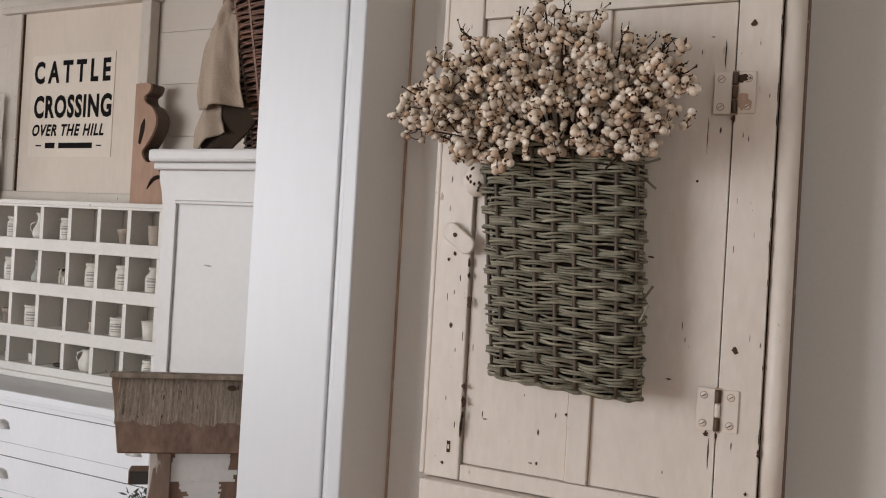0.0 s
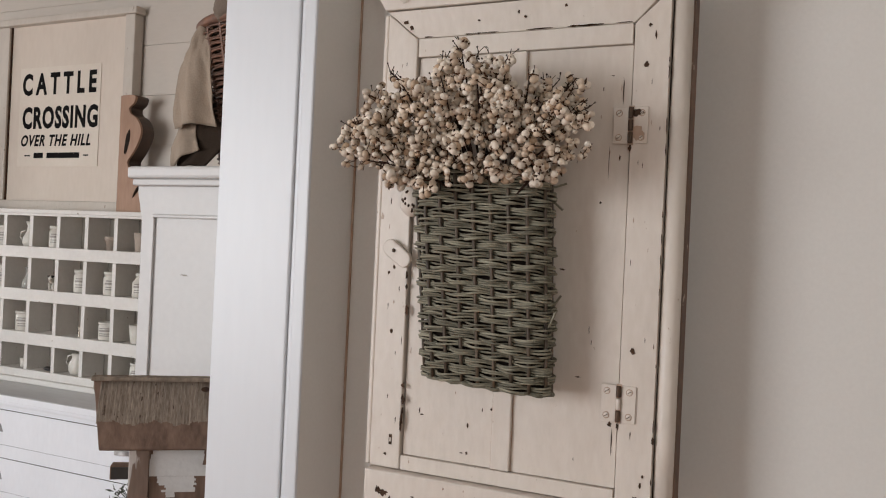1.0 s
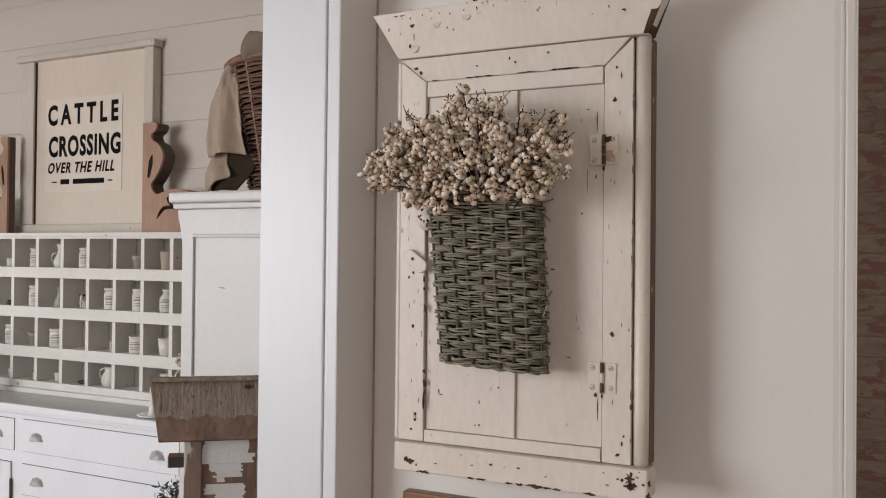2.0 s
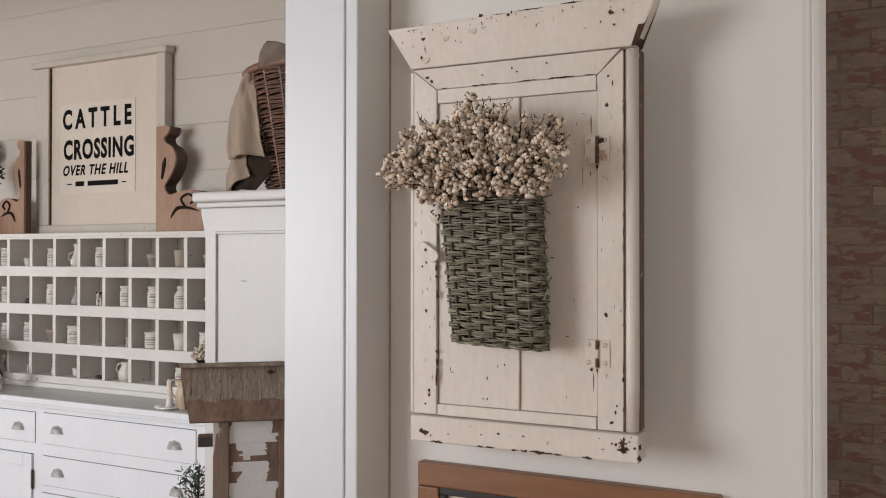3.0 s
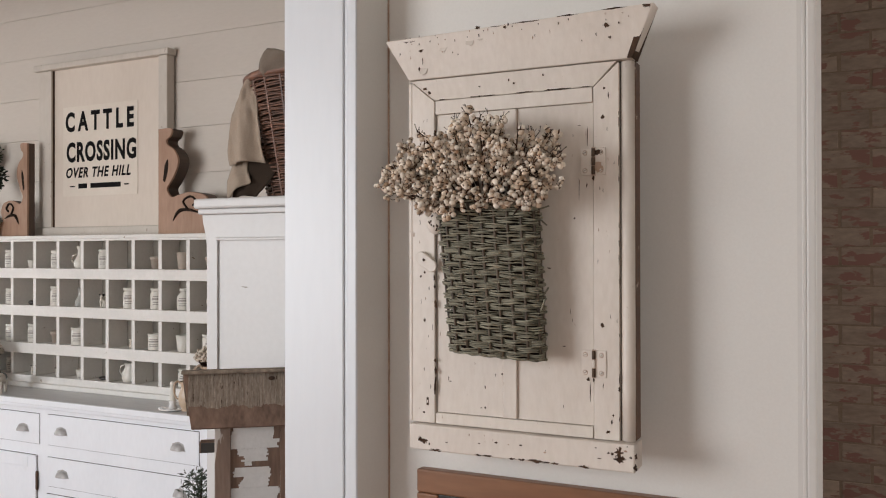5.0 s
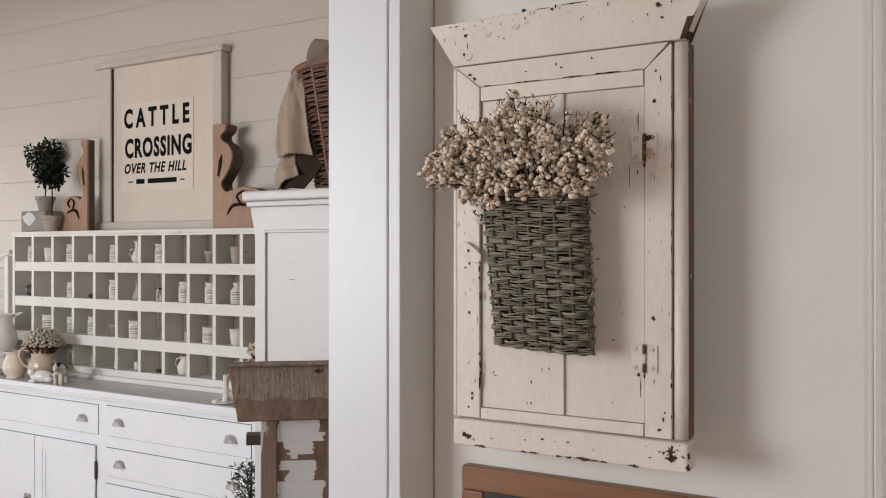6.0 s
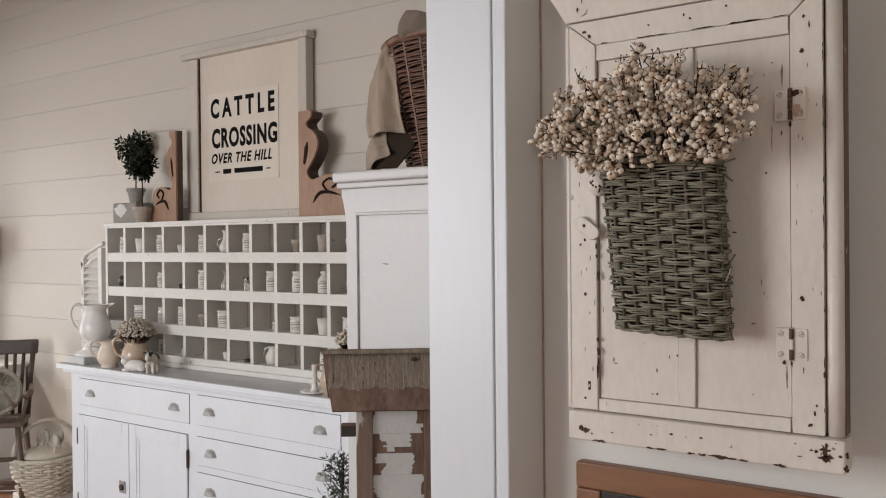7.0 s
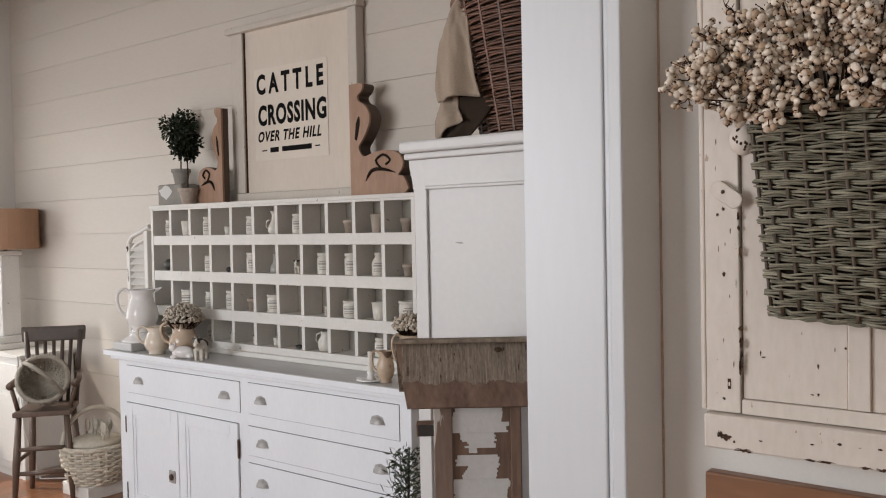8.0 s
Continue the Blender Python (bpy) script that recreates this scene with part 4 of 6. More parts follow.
part("sill", Geo().box(-2.945, -2.200, SY - 0.008, SY + 0.030, 1.547, 1.585), FRAMEOLD, sign, bevel=0.004)
part("stile_edge", Geo().box(-2.2512, -2.2485, SY + 0.002, SY + 0.0118, 1.5855, 2.2445), CHIP, sign)
part("stile_edge", Geo().box(-2.8568, -2.8542, SY + 0.004, SY + 0.0118, 1.5855, 2.2445), CHIP, sign)
paper = part("poster", Geo().box(-2.800, -2.378, SY + 0.0095, SY + 0.0119, 1.713, 2.085), PAPER, sign, "cream poster with hand-painted black capitals")


def lettering(name, words, x0, x1, z0, z1, slant=0.0, weight=0.0, spacing=1.0):
    """Words as flat solid letters, fitted between x0 and x1 and z0 and z1."""
    cu = bpy.data.curves.new(name, "FONT")
    cu.body, cu.extrude, cu.shear, cu.offset, cu.resolution_u, cu.space_character = words, 0.001, slant, weight, 3, spacing
    tmp = bpy.data.objects.new(name, cu)
    scene.collection.objects.link(tmp)
    bpy.context.view_layer.update()
    me = bpy.data.meshes.new_from_object(tmp.evaluated_get(bpy.context.evaluated_depsgraph_get()))
    bpy.data.objects.remove(tmp)
    co = np.array([tuple(v.co) for v in me.vertices])
    lo, hi = co.min(0), co.max(0)
    for v in me.vertices:
        a, b = (v.co.x - lo[0]) / (hi[0] - lo[0]), (v.co.y - lo[1]) / (hi[1] - lo[1])
        v.co = to_world((x0 + a * (x1 - x0), SY + 0.0091 - (0.0004 if v.co.z > 0 else 0), z0 + b * (z1 - z0)))
    # one part for each letter
    home = list(range(len(me.vertices)))

    def find(i):
        while home[i] != i:
            i = home[i]
        return i

    for e in me.edges:
        home[find(e.vertices[0])] = find(e.vertices[1])
    letters = {}
    for f in me.polygons:
        letters.setdefault(find(f.vertices[0]), []).append(tuple(f.vertices))
    for faces in letters.values():
        used = sorted({i for f in faces for i in f})
        place = {i: k for k, i in enumerate(used)}
        glyph = bpy.data.meshes.new(name)
        glyph.from_pydata([me.vertices[i].co[:] for i in used], [], [tuple(place[i] for i in f) for f in faces])
        glyph.materials.append(INK)
        ob = new(name, glyph)
        ob.parent = paper
    bpy.data.meshes.remove(me)


lettering("letter", "CATTLE", -2.786, -2.398, 1.980, 2.064, 0.0, 0.040, 1.55)
lettering("letter", "CROSSING", -2.780, -2.385, 1.853, 1.938, 0.0, 0.040, 1.12)
lettering("letter", "OVER THE HILL", -2.782, -2.415, 1.788, 1.832, 0.25, 0.035, 1.15)
for x0, x1 in ((-2.710, -2.660), (-2.640, -2.470)):
    part("name_bar", Geo().box(x0, x1, SY + 0.0087, SY + 0.0094, 1.744, 1.764), INK, paper)
for x0, x1 in ((-2.760, -2.730), (-2.450, -2.425)):
    part("dash", Geo().box(x0, x1, SY + 0.0087, SY + 0.0094, 1.751, 1.756), INK, paper)

# ---- birdhouse ----
BIRD_FOOT = 0.207
stand_at(0.022, -0.005, -0.009)
bird = thing("birdhouse", (-0.78, 0.92, BIRD_FOOT), "weathered wooden birdhouse with a shake roof and peeling white paint", "birdhouse")
BIRD_TURN, BIRD_AT = radians(38), Vector((-0.891, 0.862, 0))


def bird_part(name, geo, mat, label="", bevel=0.0):
    """A part in the birdhouse's own axes: x along its ridge, y from its front."""
    m = Matrix.Translation(BIRD_AT) @ Matrix.Rotation(BIRD_TURN, 4, "Z")
    geo.v = [tuple(m @ Vector((1.06 * x, y, z))) for x, y, z in geo.v]
    return part(name, geo, mat, bird, label, bevel)


ULEN, VE, VR, VB = 0.158, -0.022, 0.026, 0.122
EZ, RZ = 1.163, 1.258
UE, UR = -0.038, -0.056


def on_front(f, u, h):
    """A point of the front slope: f from eave to ridge, h above it."""
    return (u, VE + (VR - VE) * f - 0.90 * h, EZ + (RZ - EZ) * f + 0.43 * h)


bird_part("roof_slope", Geo().solid([on_front(0, UE, 0), on_front(0, ULEN, 0), on_front(1, ULEN, 0), on_front(1, UR, 0)], [on_front(0, UE, -0.008), on_front(0, ULEN, -0.008), on_front(1, ULEN, -0.008), on_front(1, UR, -0.008)]), BROWNPINE, bevel=0.0008)
bird_part("roof_slope", Geo().solid([(UR, VB, 1.167), (ULEN, VB, 1.167), (ULEN, VR, RZ - 0.002), (UR, VR, RZ - 0.002)], [(UR, VB - 0.008, 1.162), (ULEN, VB - 0.008, 1.162), (ULEN, VR - 0.001, RZ - 0.012), (UR, VR - 0.001, RZ - 0.012)]), BARNWOOD, bevel=0.0008)
bird_part("ridge_cap", Geo().box(UR - 0.002, ULEN, VR - 0.012, VR + 0.010, RZ - 0.001, RZ + 0.0055), BARNWOOD, "dark ridge board", bevel=0.0015)
n = 96
for i in range(n):
    f0 = i / n
    ua, ub = UE - 0.008 + (ULEN - UE + 0.006) * f0, UE - 0.008 + (ULEN - UE + 0.006) * (i + random.uniform(0.9, 1.02)) / n
    lo = 0.37 + 0.025 * math.sin(i * 0.21) + 0.012 * math.sin(i * 0.73) + random.uniform(-0.012, 0.012)
    th = random.uniform(0.0004, 0.0009)
    bird_part("shake", Geo().solid([on_front(lo, ua, th), on_front(lo, ub, th), on_front(0.97, ub, th), on_front(0.97, ua, th)], [on_front(lo, ua, 0), on_front(lo, ub, 0), on_front(0.97, ub, 0), on_front(0.97, ua, 0)]), ROOFWOOD)
bird_part("knot_hole", Geo().solid([on_front(0.86 + 0.035 * math.sin(a), 0.098 + 0.006 * math.cos(a), 0.0032) for a in [k * math.pi / 5 for k in range(10)]], [on_front(0.86 + 0.035 * math.sin(a), 0.098 + 0.006 * math.cos(a), 0.001) for a in [k * math.pi / 5 for k in range(10)]]), CHIP)
bird_part("body", Geo().box(0.004, 0.152, 0.004, 0.056, 0.80, 1.172), WORNPOST)
bird_part("gable", Geo().solid([(0.003, 0.0, 1.168), (0.003, VR, 1.256), (0.003, 0.058, 1.168)], [(0.02, 0.0, 1.168), (0.02, VR, 1.256), (0.02, 0.058, 1.168)]), BROWNPINE)
bird_part("corner_post", Geo().box(0.0, 0.0275, -0.007, 0.0038, 0.80, 1.166), WORNPOST, bevel=0.0015)
bird_part("corner_post", Geo().box(0.113, 0.129, -0.007, 0.0038, 0.80, 1.166), BROWNPINE, bevel=0.0015)
bird_part("front_board", Geo().box(0.028, 0.1125, -0.001, 0.0038, 0.80, 1.166), BROWNPINE)
bird_part("rear_board", Geo().box(0.1295, 0.152, -0.001, 0.0038, 0.80, 1.166), GREYTOP, "bare grey boards")


def stepped_flake(cx, z0, z1, lo, hi):
    """A flake of paint with a stepped, ragged edge."""
    n = int((z1 - z0) / 0.0032)
    left, right = [], []
    for side, rows in ((-1, left), (1, right)):
        w = random.uniform(lo, hi)
        for i in range(n + 1):
            w = random.uniform(0.8 * lo, 1.1 * hi) if random.random() < 0.14 else min(1.1 * hi, max(0.8 * lo, w + random.uniform(-0.003, 0.003)))
            rows.append((cx + side * w, z0 + (z1 - z0) * i / n))
    a, b = [], []
    for i in range(n):
        a += [(left[i][0], left[i][1]), (left[i][0], left[i + 1][1])]
        b += [(right[i][0], right[i][1]), (right[i][0], right[i + 1][1])]
    return Geo().prism(b + a[::-1], -0.0019, -0.0011)


bird_part("paint_flake", stepped_flake(0.068, 1.118, 1.164, 0.034, 0.041), PEELED)
bird_part("paint_flake", stepped_flake(0.064, 1.094, 1.1178, 0.016, 0.028), PEELED)
bird_part("paint_flake", stepped_flake(0.056, 1.086, 1.0938, 0.006, 0.014), PEELED)
bird_part("paint_flake", stepped_flake(0.066, 1.045, 1.083, 0.020, 0.036), PEELED)
bird_part("paint_flake", stepped_flake(0.068, 0.960, 1.0448, 0.030, 0.040), PEELED)
bird_part("paint_flake", stepped_flake(0.066, 0.830, 0.950, 0.018, 0.034), PEELED)
bird_part("peg", Geo().box(-0.026, 0.002, 0.004, 0.030, 1.112, 1.132), BROWNPINE, "short dark peg", bevel=0.001)
bird_part("peg_end", Geo().box(-0.024, 0.002, 0.0015, 0.0038, 1.113, 1.131), BLACKWOOD)
bird_part("stand", Geo().box(0.04, 0.11, 0.01, 0.05, BIRD_FOOT + 0.02, 0.7998), BROWNPINE, "wooden post")
bird_part("foot", Geo().box(0.0, 0.15, -0.03, 0.06, BIRD_FOOT, BIRD_FOOT + 0.0198), BROWNPINE)


# ---- carved brackets beside the sign ----
stand_at(0, 0, 0)
def bracket(mirror, x, wide, tall, back):
    """A carved shelf bracket stood on end: m flips it."""
    b = thing("carved_bracket", (x, 2.10, 1.5468), "stripped pine carved bracket with a burnt leaf motif beside the sign", "bracket", "carved brackets")
    m = -1 if mirror else 1
    y0, y1 = 2.035, back

    def flip(pts):
        pts = [(x + m * px, 1.5470 + tall * pz) for px, pz in pts]
        pts = [(p.x, p.y) for p in spline([(a, b, 0) for a, b in pts], 3)]
        return pts if m > 0 else pts[::-1]

    body = [(0, 0), (wide, 0), (wide, 0.062), (wide * 0.90, 0.070), (wide * 0.97, 0.095), (wide * 0.98, 0.125), (wide * 0.88, 0.156), (wide * 0.62, 0.168), (wide * 0.40, 0.158), (wide * 0.28, 0.150), (wide * 0.20, 0.164), (wide * 0.17, 0.188), (wide * 0.25, 0.215), (wide * 0.36, 0.262), (wide * 0.39, 0.305), (wide * 0.30, 0.345), (wide * 0.19, 0.362), (wide * 0.16, 0.384), (wide * 0.24, 0.400), (wide * 0.25, 0.430), (0, 0.430)]
    part("carved_face", Geo().prism(flip(body), y0, y0 + 0.010), CORBEL, b, bevel=0.0015)
    side = part("scrolled_edge", Geo().prism(flip(body), y0 + 0.0102, y1), CORBELDARK, b, "dark brown curved edge", bevel=0.0015)
    part("scroll_groove", Geo().prism(flip([(wide * 0.10, 0.22), (wide * 0.14, 0.215), (wide * 0.20, 0.27), (wide * 0.19, 0.305), (wide * 0.13, 0.28)]), y0 - 0.0012, y0 + 0.0002), CARVE, b)
    part("leaf_carving", Geo().tube(spline([(x + m * wide * 0.30, y0 - 0.001, 1.5470 + 0.050), (x + m * wide * 0.42, y0 - 0.002, 1.5470 + 0.085), (x + m * wide * 0.62, y0 - 0.002, 1.5470 + 0.088), (x + m * wide * 0.85, y0 - 0.001, 1.5470 + 0.074)], 4), [0.001, 0.003, 0.0045, 0.006, 0.0065, 0.0065, 0.006, 0.006, 0.0055, 0.005, 0.004, 0.002, 0.001], 6), CARVE, b)
    part("leaf_carving", Geo().tube(spline([(x + m * wide * 0.60, y0 - 0.001, 1.5470 + 0.088), (x + m * wide * 0.50, y0 - 0.002, 1.5470 + 0.120), (x + m * wide * 0.64, y0 - 0.002, 1.5470 + 0.138), (x + m * wide * 0.76, y0 - 0.002, 1.5470 + 0.118), (x + m * wide * 0.68, y0 - 0.001, 1.5470 + 0.104)], 3), 0.0042, 6), CARVE, b)
    return b


bracket(False, -2.176, 0.250, 0.92, 2.097)
bracket(True, -2.902, 0.165, 0.90, 2.072)

# ---- topiaries on the pigeonholes ----
def topiary(x, y, z, stem, crown, pot, mat, seed):
    rnd = random.Random(seed)
    t = thing("topiary", (x, y, z), "small dark green ball topiary in a clay pot", "plant", "topiaries")
    p = part("pot", Geo().lathe([(pot * 0.66, z), (pot * 0.92, z + pot * 1.25), (pot * 1.05, z + pot * 1.27), (pot * 1.05, z + pot * 1.65), (pot * 0.95, z + pot * 1.66), (pot * 0.9, z + pot * 1.5)], (x, y, 0), 20), mat, t, "bleached clay pot")
    part("soil", Geo().lathe([(pot * 0.88, z + pot * 1.45), (pot * 0.6, z + pot * 1.52)], (x, y, 0), 14), TWIG, p)
    top = z + pot * 1.6 + stem
    part("stem", Geo().tube([(x, y, z + pot * 1.4), (x + 0.003, y, z + pot * 1.6 + stem * 0.5), (x - 0.001, y, top)], 0.003, 6), TWIG, t)
    g = Geo()
    part("crown_core", Geo().ball((x, y, top + crown * 0.65), crown * 0.40, None, None, 12, 8), LEAF, t)
    for i in range(1300):
        d = Vector((rnd.gauss(0, 1), rnd.gauss(0, 1), rnd.gauss(0, 1))).normalized()
        r = crown * rnd.uniform(0.2, 1.0) ** 0.5 * (1 + 0.28 * math.sin(4 * d.x + 3 * d.z + seed) + 0.12 * math.sin(9 * d.z + 7 * d.y))
        c = Vector((x, y, top + crown * 0.65)) + d * r
        u = Vector((rnd.gauss(0, 1), rnd.gauss(0, 1), rnd.gauss(0, 1))).normalized()
        w = d.cross(u).normalized()
        s = rnd.uniform(0.010, 0.019)
        a = (d * 0.8 + u * 0.6).normalized()
        g.poly([c, c + a * s * 0.5 + w * s * 0.33, c + a * s * 1.1, c + a * s * 0.5 - w * s * 0.33])
    part("crown", g, LEAF, t, "dense dark leaves")
    return t


planter = thing("worn_block", (-3.30, 2.075, 1.5468), "worn clay-coloured block with flaked white paint under the topiary", "block")
part("block", Geo().box(-3.372, -3.200, 2.045, 2.13, 1.5470, 1.640), GREYPOT, planter, bevel=0.006)
part("flaked_paint", ragged(-3.315, 1.608, 0.085, 0.055, 2.0446, 13, 0.3), PEELED, planter)
topiary(-3.258, 2.088, 1.6402, 0.134, 0.070, 0.040, GREYPOT, 3)
topiary(-3.088, 2.000, 1.5470, 0.146, 0.052, 0.040, POT, 4)

# ---- pitchers and small animals on the dresser ----
stand_at(0, 0, -0.042)
DTOP = 0.9815


def turned(geo, x, y, degrees):
    """The geometry turned round an upright line."""
    m = Matrix.Translation((x, y, 0)) @ Matrix.Rotation(radians(degrees), 4, "Z") @ Matrix.Translation((-x, -y, 0))
    geo.v = [tuple(m @ Vector(p)) for p in geo.v]
    return geo


def pitcher(name, label, x, y, z, r, h, mat, foot=True):
    p = thing(name, (x, y, z), label, "pitcher")
    prof = [(r * 0.62, 0), (r * 0.68, h * 0.03), (r * 0.60, h * 0.08), (r * 0.88, h * 0.2), (r, h * 0.36), (r * 0.95, h * 0.55), (r * 0.74, h * 0.74), (r * 0.66, h * 0.84), (r * 0.78, h * 0.96), (r * 0.82, h), (r * 0.76, h * 0.985), (r * 0.6, h * 0.84), (r * 0.3, h * 0.8)]
    body = part("body", Geo().lathe([(a, b + z) for a, b in prof], (x, y, 0), 28), mat, p, smooth=True)
    part("spout", turned(Geo().solid([(x + r * 0.6, y - r * 0.3, z + h * 0.86), (x + r * 1.25, y - 0.004, z + h * 1.03), (x + r * 0.6, y + r * 0.3, z + h * 0.99), (x + r * 0.5, y, z + h * 0.8)], [(x + r * 0.55, y - r * 0.28, z + h * 0.9), (x + r * 1.2, y, z + h * 1.04), (x + r * 0.55, y + r * 0.28, z + h), (x + r * 0.45, y, z + h * 0.84)]), x, y, 50), mat, body)
    hp = [(x - r * 0.72, y, z + h * 0.93), (x - r * 1.05, y, z + h * 1.02), (x - r * 1.42, y, z + h * 0.93), (x - r * 1.48, y, z + h * 0.72), (x - r * 1.25, y, z + h * 0.48), (x - r * 0.94, y, z + h * 0.40)]
    part("handle", turned(Geo().tube(spline(hp), r * 0.105, 8), x, y, 50), mat, p, smooth=True)
    return p


slab = single("stone_slab", Geo().box(-3.352, -3.215, 1.795, 1.985, DTOP, DTOP + 0.034), GREYTOP, "thick pale grey slab on the dresser's end", "slab", bevel=0.005)
stand = thing("ironstone_bowl", (-3.272, 1.885, DTOP + 0.0345), "upturned white ironstone bowl under the pitcher", "bowl")
part("bowl", Geo().lathe([(0.088, DTOP + 0.0345), (0.082, DTOP + 0.043), (0.058, DTOP + 0.056), (0.046, DTOP + 0.068), (0.052, DTOP + 0.0715), (0.03, DTOP + 0.072)], (-3.272, 1.885, 0), 26), IRONSTONE, stand, smooth=True)
pitcher("ironstone_pitcher", "tall glossy white ironstone pitcher on the dresser", -3.270, 1.885, DTOP + 0.073, 0.067, 0.178, IRONSTONE)
pitcher("cream_jug", "small round cream glazed jug on the dresser", -3.082, 1.828, DTOP, 0.050, 0.110, CREAMWARE)
pitcher("tan_pitcher", "tan glazed pitcher holding dried berries", -2.958, 1.868, DTOP, 0.058, 0.128, STONEWARE)


def dried_bunch(x, y, z, r, count, seed, label):
    rnd = random.Random(seed)
    b = thing("dried_flowers", (x, y, z - r * 0.6), label, "dried flowers")
    g, s = Geo(), Geo()
    for i in range(count):
        d = Vector((rnd.gauss(0, 1), rnd.gauss(0, 1), abs(rnd.gauss(0.3, 0.8)))).normalized()
        c = Vector((x, y, z)) + Vector((d.x * r * 1.15, d.y * r, d.z * r * 0.95)) * rnd.uniform(0.7, 1.0)
        g.ball(c, rnd.uniform(0.0035, 0.0062), None, None, 6, 4)
        s.tube([(x, y, z - r * 0.9), c], 0.0008, 3)
    part("flower_head", g, DRYHEAD, b, "tiny cream heads", smooth=True)
    part("dried_stem", s, TWIG, b)
    return b


dried_bunch(-2.958, 1.868, DTOP + 0.136, 0.076, 720, 5, "bunch of tiny dried cream berries in the tan pitcher")


def cow(x, y, z, s, patched, mat, face=1):
    c = thing("cow_figurine", (x, y, z), "small black and white cow figurine" if patched else "small pale lying animal figurine", "figurine", "animal figurines")
    body = Geo().ball((x, y, z + 0.60 * s), 0.46 * s, 0.25 * s, 0.27 * s, 12, 8).ball((x + face * 0.56 * s, y, z + 0.84 * s), 0.17 * s, 0.14 * s, 0.17 * s, 10, 6).ball((x + face * 0.68 * s, y, z + 0.72 * s), 0.10 * s, 0.10 * s, 0.09 * s, 10, 6).tube([(x + face * 0.30 * s, y, z + 0.66 * s), (x + face * 0.52 * s, y, z + 0.82 * s)], 0.17 * s, 8)
    for dx in (-0.32, 0.30):
        for dy in (-0.13, 0.13):
            body.tube([(x + dx * s, y + dy * s, z), (x + dx * s, y + dy * s, z + 0.12 * s), (x + dx * s, y + dy * s, z + 0.5 * s)], [0.08 * s, 0.065 * s, 0.11 * s], 8)
    part("body", turned(body, x, y, -55), mat, c, smooth=True)
    if patched:
        part("black_patch", turned(Geo().ball((x - 0.14 * s, y, z + 0.66 * s), 0.27 * s, 0.262 * s, 0.23 * s, 10, 7).ball((x + face * 0.545 * s, y - 0.07 * s, z + 0.89 * s), 0.155 * s, 0.09 * s, 0.14 * s, 8, 5).ball((x + face * 0.545 * s, y + 0.07 * s, z + 0.89 * s), 0.155 * s, 0.09 * s, 0.14 * s, 8, 5), x, y, -55), COWBLACK, c, smooth=True)
    for dy in (-1, 1):
        part("ear", turned(Geo().ball((x + face * 0.50 * s, y + dy * 0.17 * s, z + 0.96 * s), 0.04 * s, 0.08 * s, 0.05 * s, 6, 4), x, y, -55), COWBLACK if patched else mat, c)
        if patched:
            part("horn", turned(Geo().tube([(x + face * 0.50 * s, y + dy * 0.08 * s, z + 0.98 * s), (x + face * 0.52 * s, y + dy * 0.12 * s, z + 1.10 * s)], [0.03 * s, 0.01 * s], 6), x, y, -55), mat, c)
    return c


cow(-2.782, 1.822, DTOP, 0.088, True, COWWHITE)
lamb = thing("lying_figurine", (-2.882, 1.805, DTOP), "white glazed lying animal figurine on the dresser", "figurine", "animal figurines")
part("body", turned(Geo().ball((-2.877, 1.806, DTOP + 0.024), 0.045, 0.022, 0.0245, 12, 8).ball((-2.914, 1.800, DTOP + 0.042), 0.016, 0.014, 0.015, 10, 6).ball((-2.922, 1.796, DTOP + 0.058), 0.004, 0.004, 0.010, 8, 5).ball((-2.906, 1.798, DTOP + 0.058), 0.004, 0.004, 0.010, 8, 5).ball((-2.847, 1.798, DTOP + 0.012), 0.020, 0.016, 0.0125, 9, 5).ball((-2.907, 1.790, DTOP + 0.008), 0.016, 0.008, 0.008, 9, 5), -2.877, 1.806, 35), IRONSTONE, lamb, smooth=True)

# louvred shutter leaning beside the pigeonholes
stand_at(0.048, 0, -0.042)
shutter = thing("louvred_shutter", (-3.560, 2.10, DTOP), "old white louvred shutter with peeling paint against the wall", "shutter")
part("stile", Geo().box(-3.660, -3.635, 2.03, 2.06, DTOP - 0.3, 1.425), WORNWHITE, shutter, bevel=0.003)
part("stile", Geo().box(-3.520, -3.492, 2.03, 2.06, DTOP - 0.3, 1.48), WORNWHITE, shutter, bevel=0.003)
part("arched_head", Geo().tube([(-3.660, 2.045, 1.425), (-3.630, 2.045, 1.455), (-3.570, 2.045, 1.475), (-3.492, 2.045, 1.500)], 0.011, 8), WORNWHITE, shutter)
part("inner_arch", Geo().tube([(-3.635, 2.045, 1.395), (-3.590, 2.045, 1.425), (-3.492, 2.045, 1.452)], 0.008, 8), WORNWHITE, shutter)
for i in range(14):
    z = 0.99 + 0.031 * i
    part("louvre", Geo().solid([(-3.635, 2.030, z), (-3.520, 2.030, z), (-3.520, 2.033, z - 0.004), (-3.635, 2.033, z - 0.004)], [(-3.635, 2.056, z + 0.024), (-3.520, 2.056, z + 0.024), (-3.520, 2.059, z + 0.020), (-3.635, 2.059, z + 0.020)]), WORNWHITE, shutter)
part("bare_streak", ragged(-3.649, 1.40, 0.014, 0.03, 2.0297), CHIP, shutter)
part("bare_streak", ragged(-3.649, 1.28, 0.006, 0.05, 2.0297), CHIP, shutter)
part("leg", Geo().box(-3.660, -3.635, 2.065, 2.09, BASE, 1.2).box(-3.520, -3.495, 2.065, 2.09, BASE, 1.2).box(-3.660, -3.635, 2.0602, 2.0648, 0.72, 1.0).box(-3.520, -3.495, 2.0602, 2.0648, 0.72, 1.0), WORNWHITE, shutter)

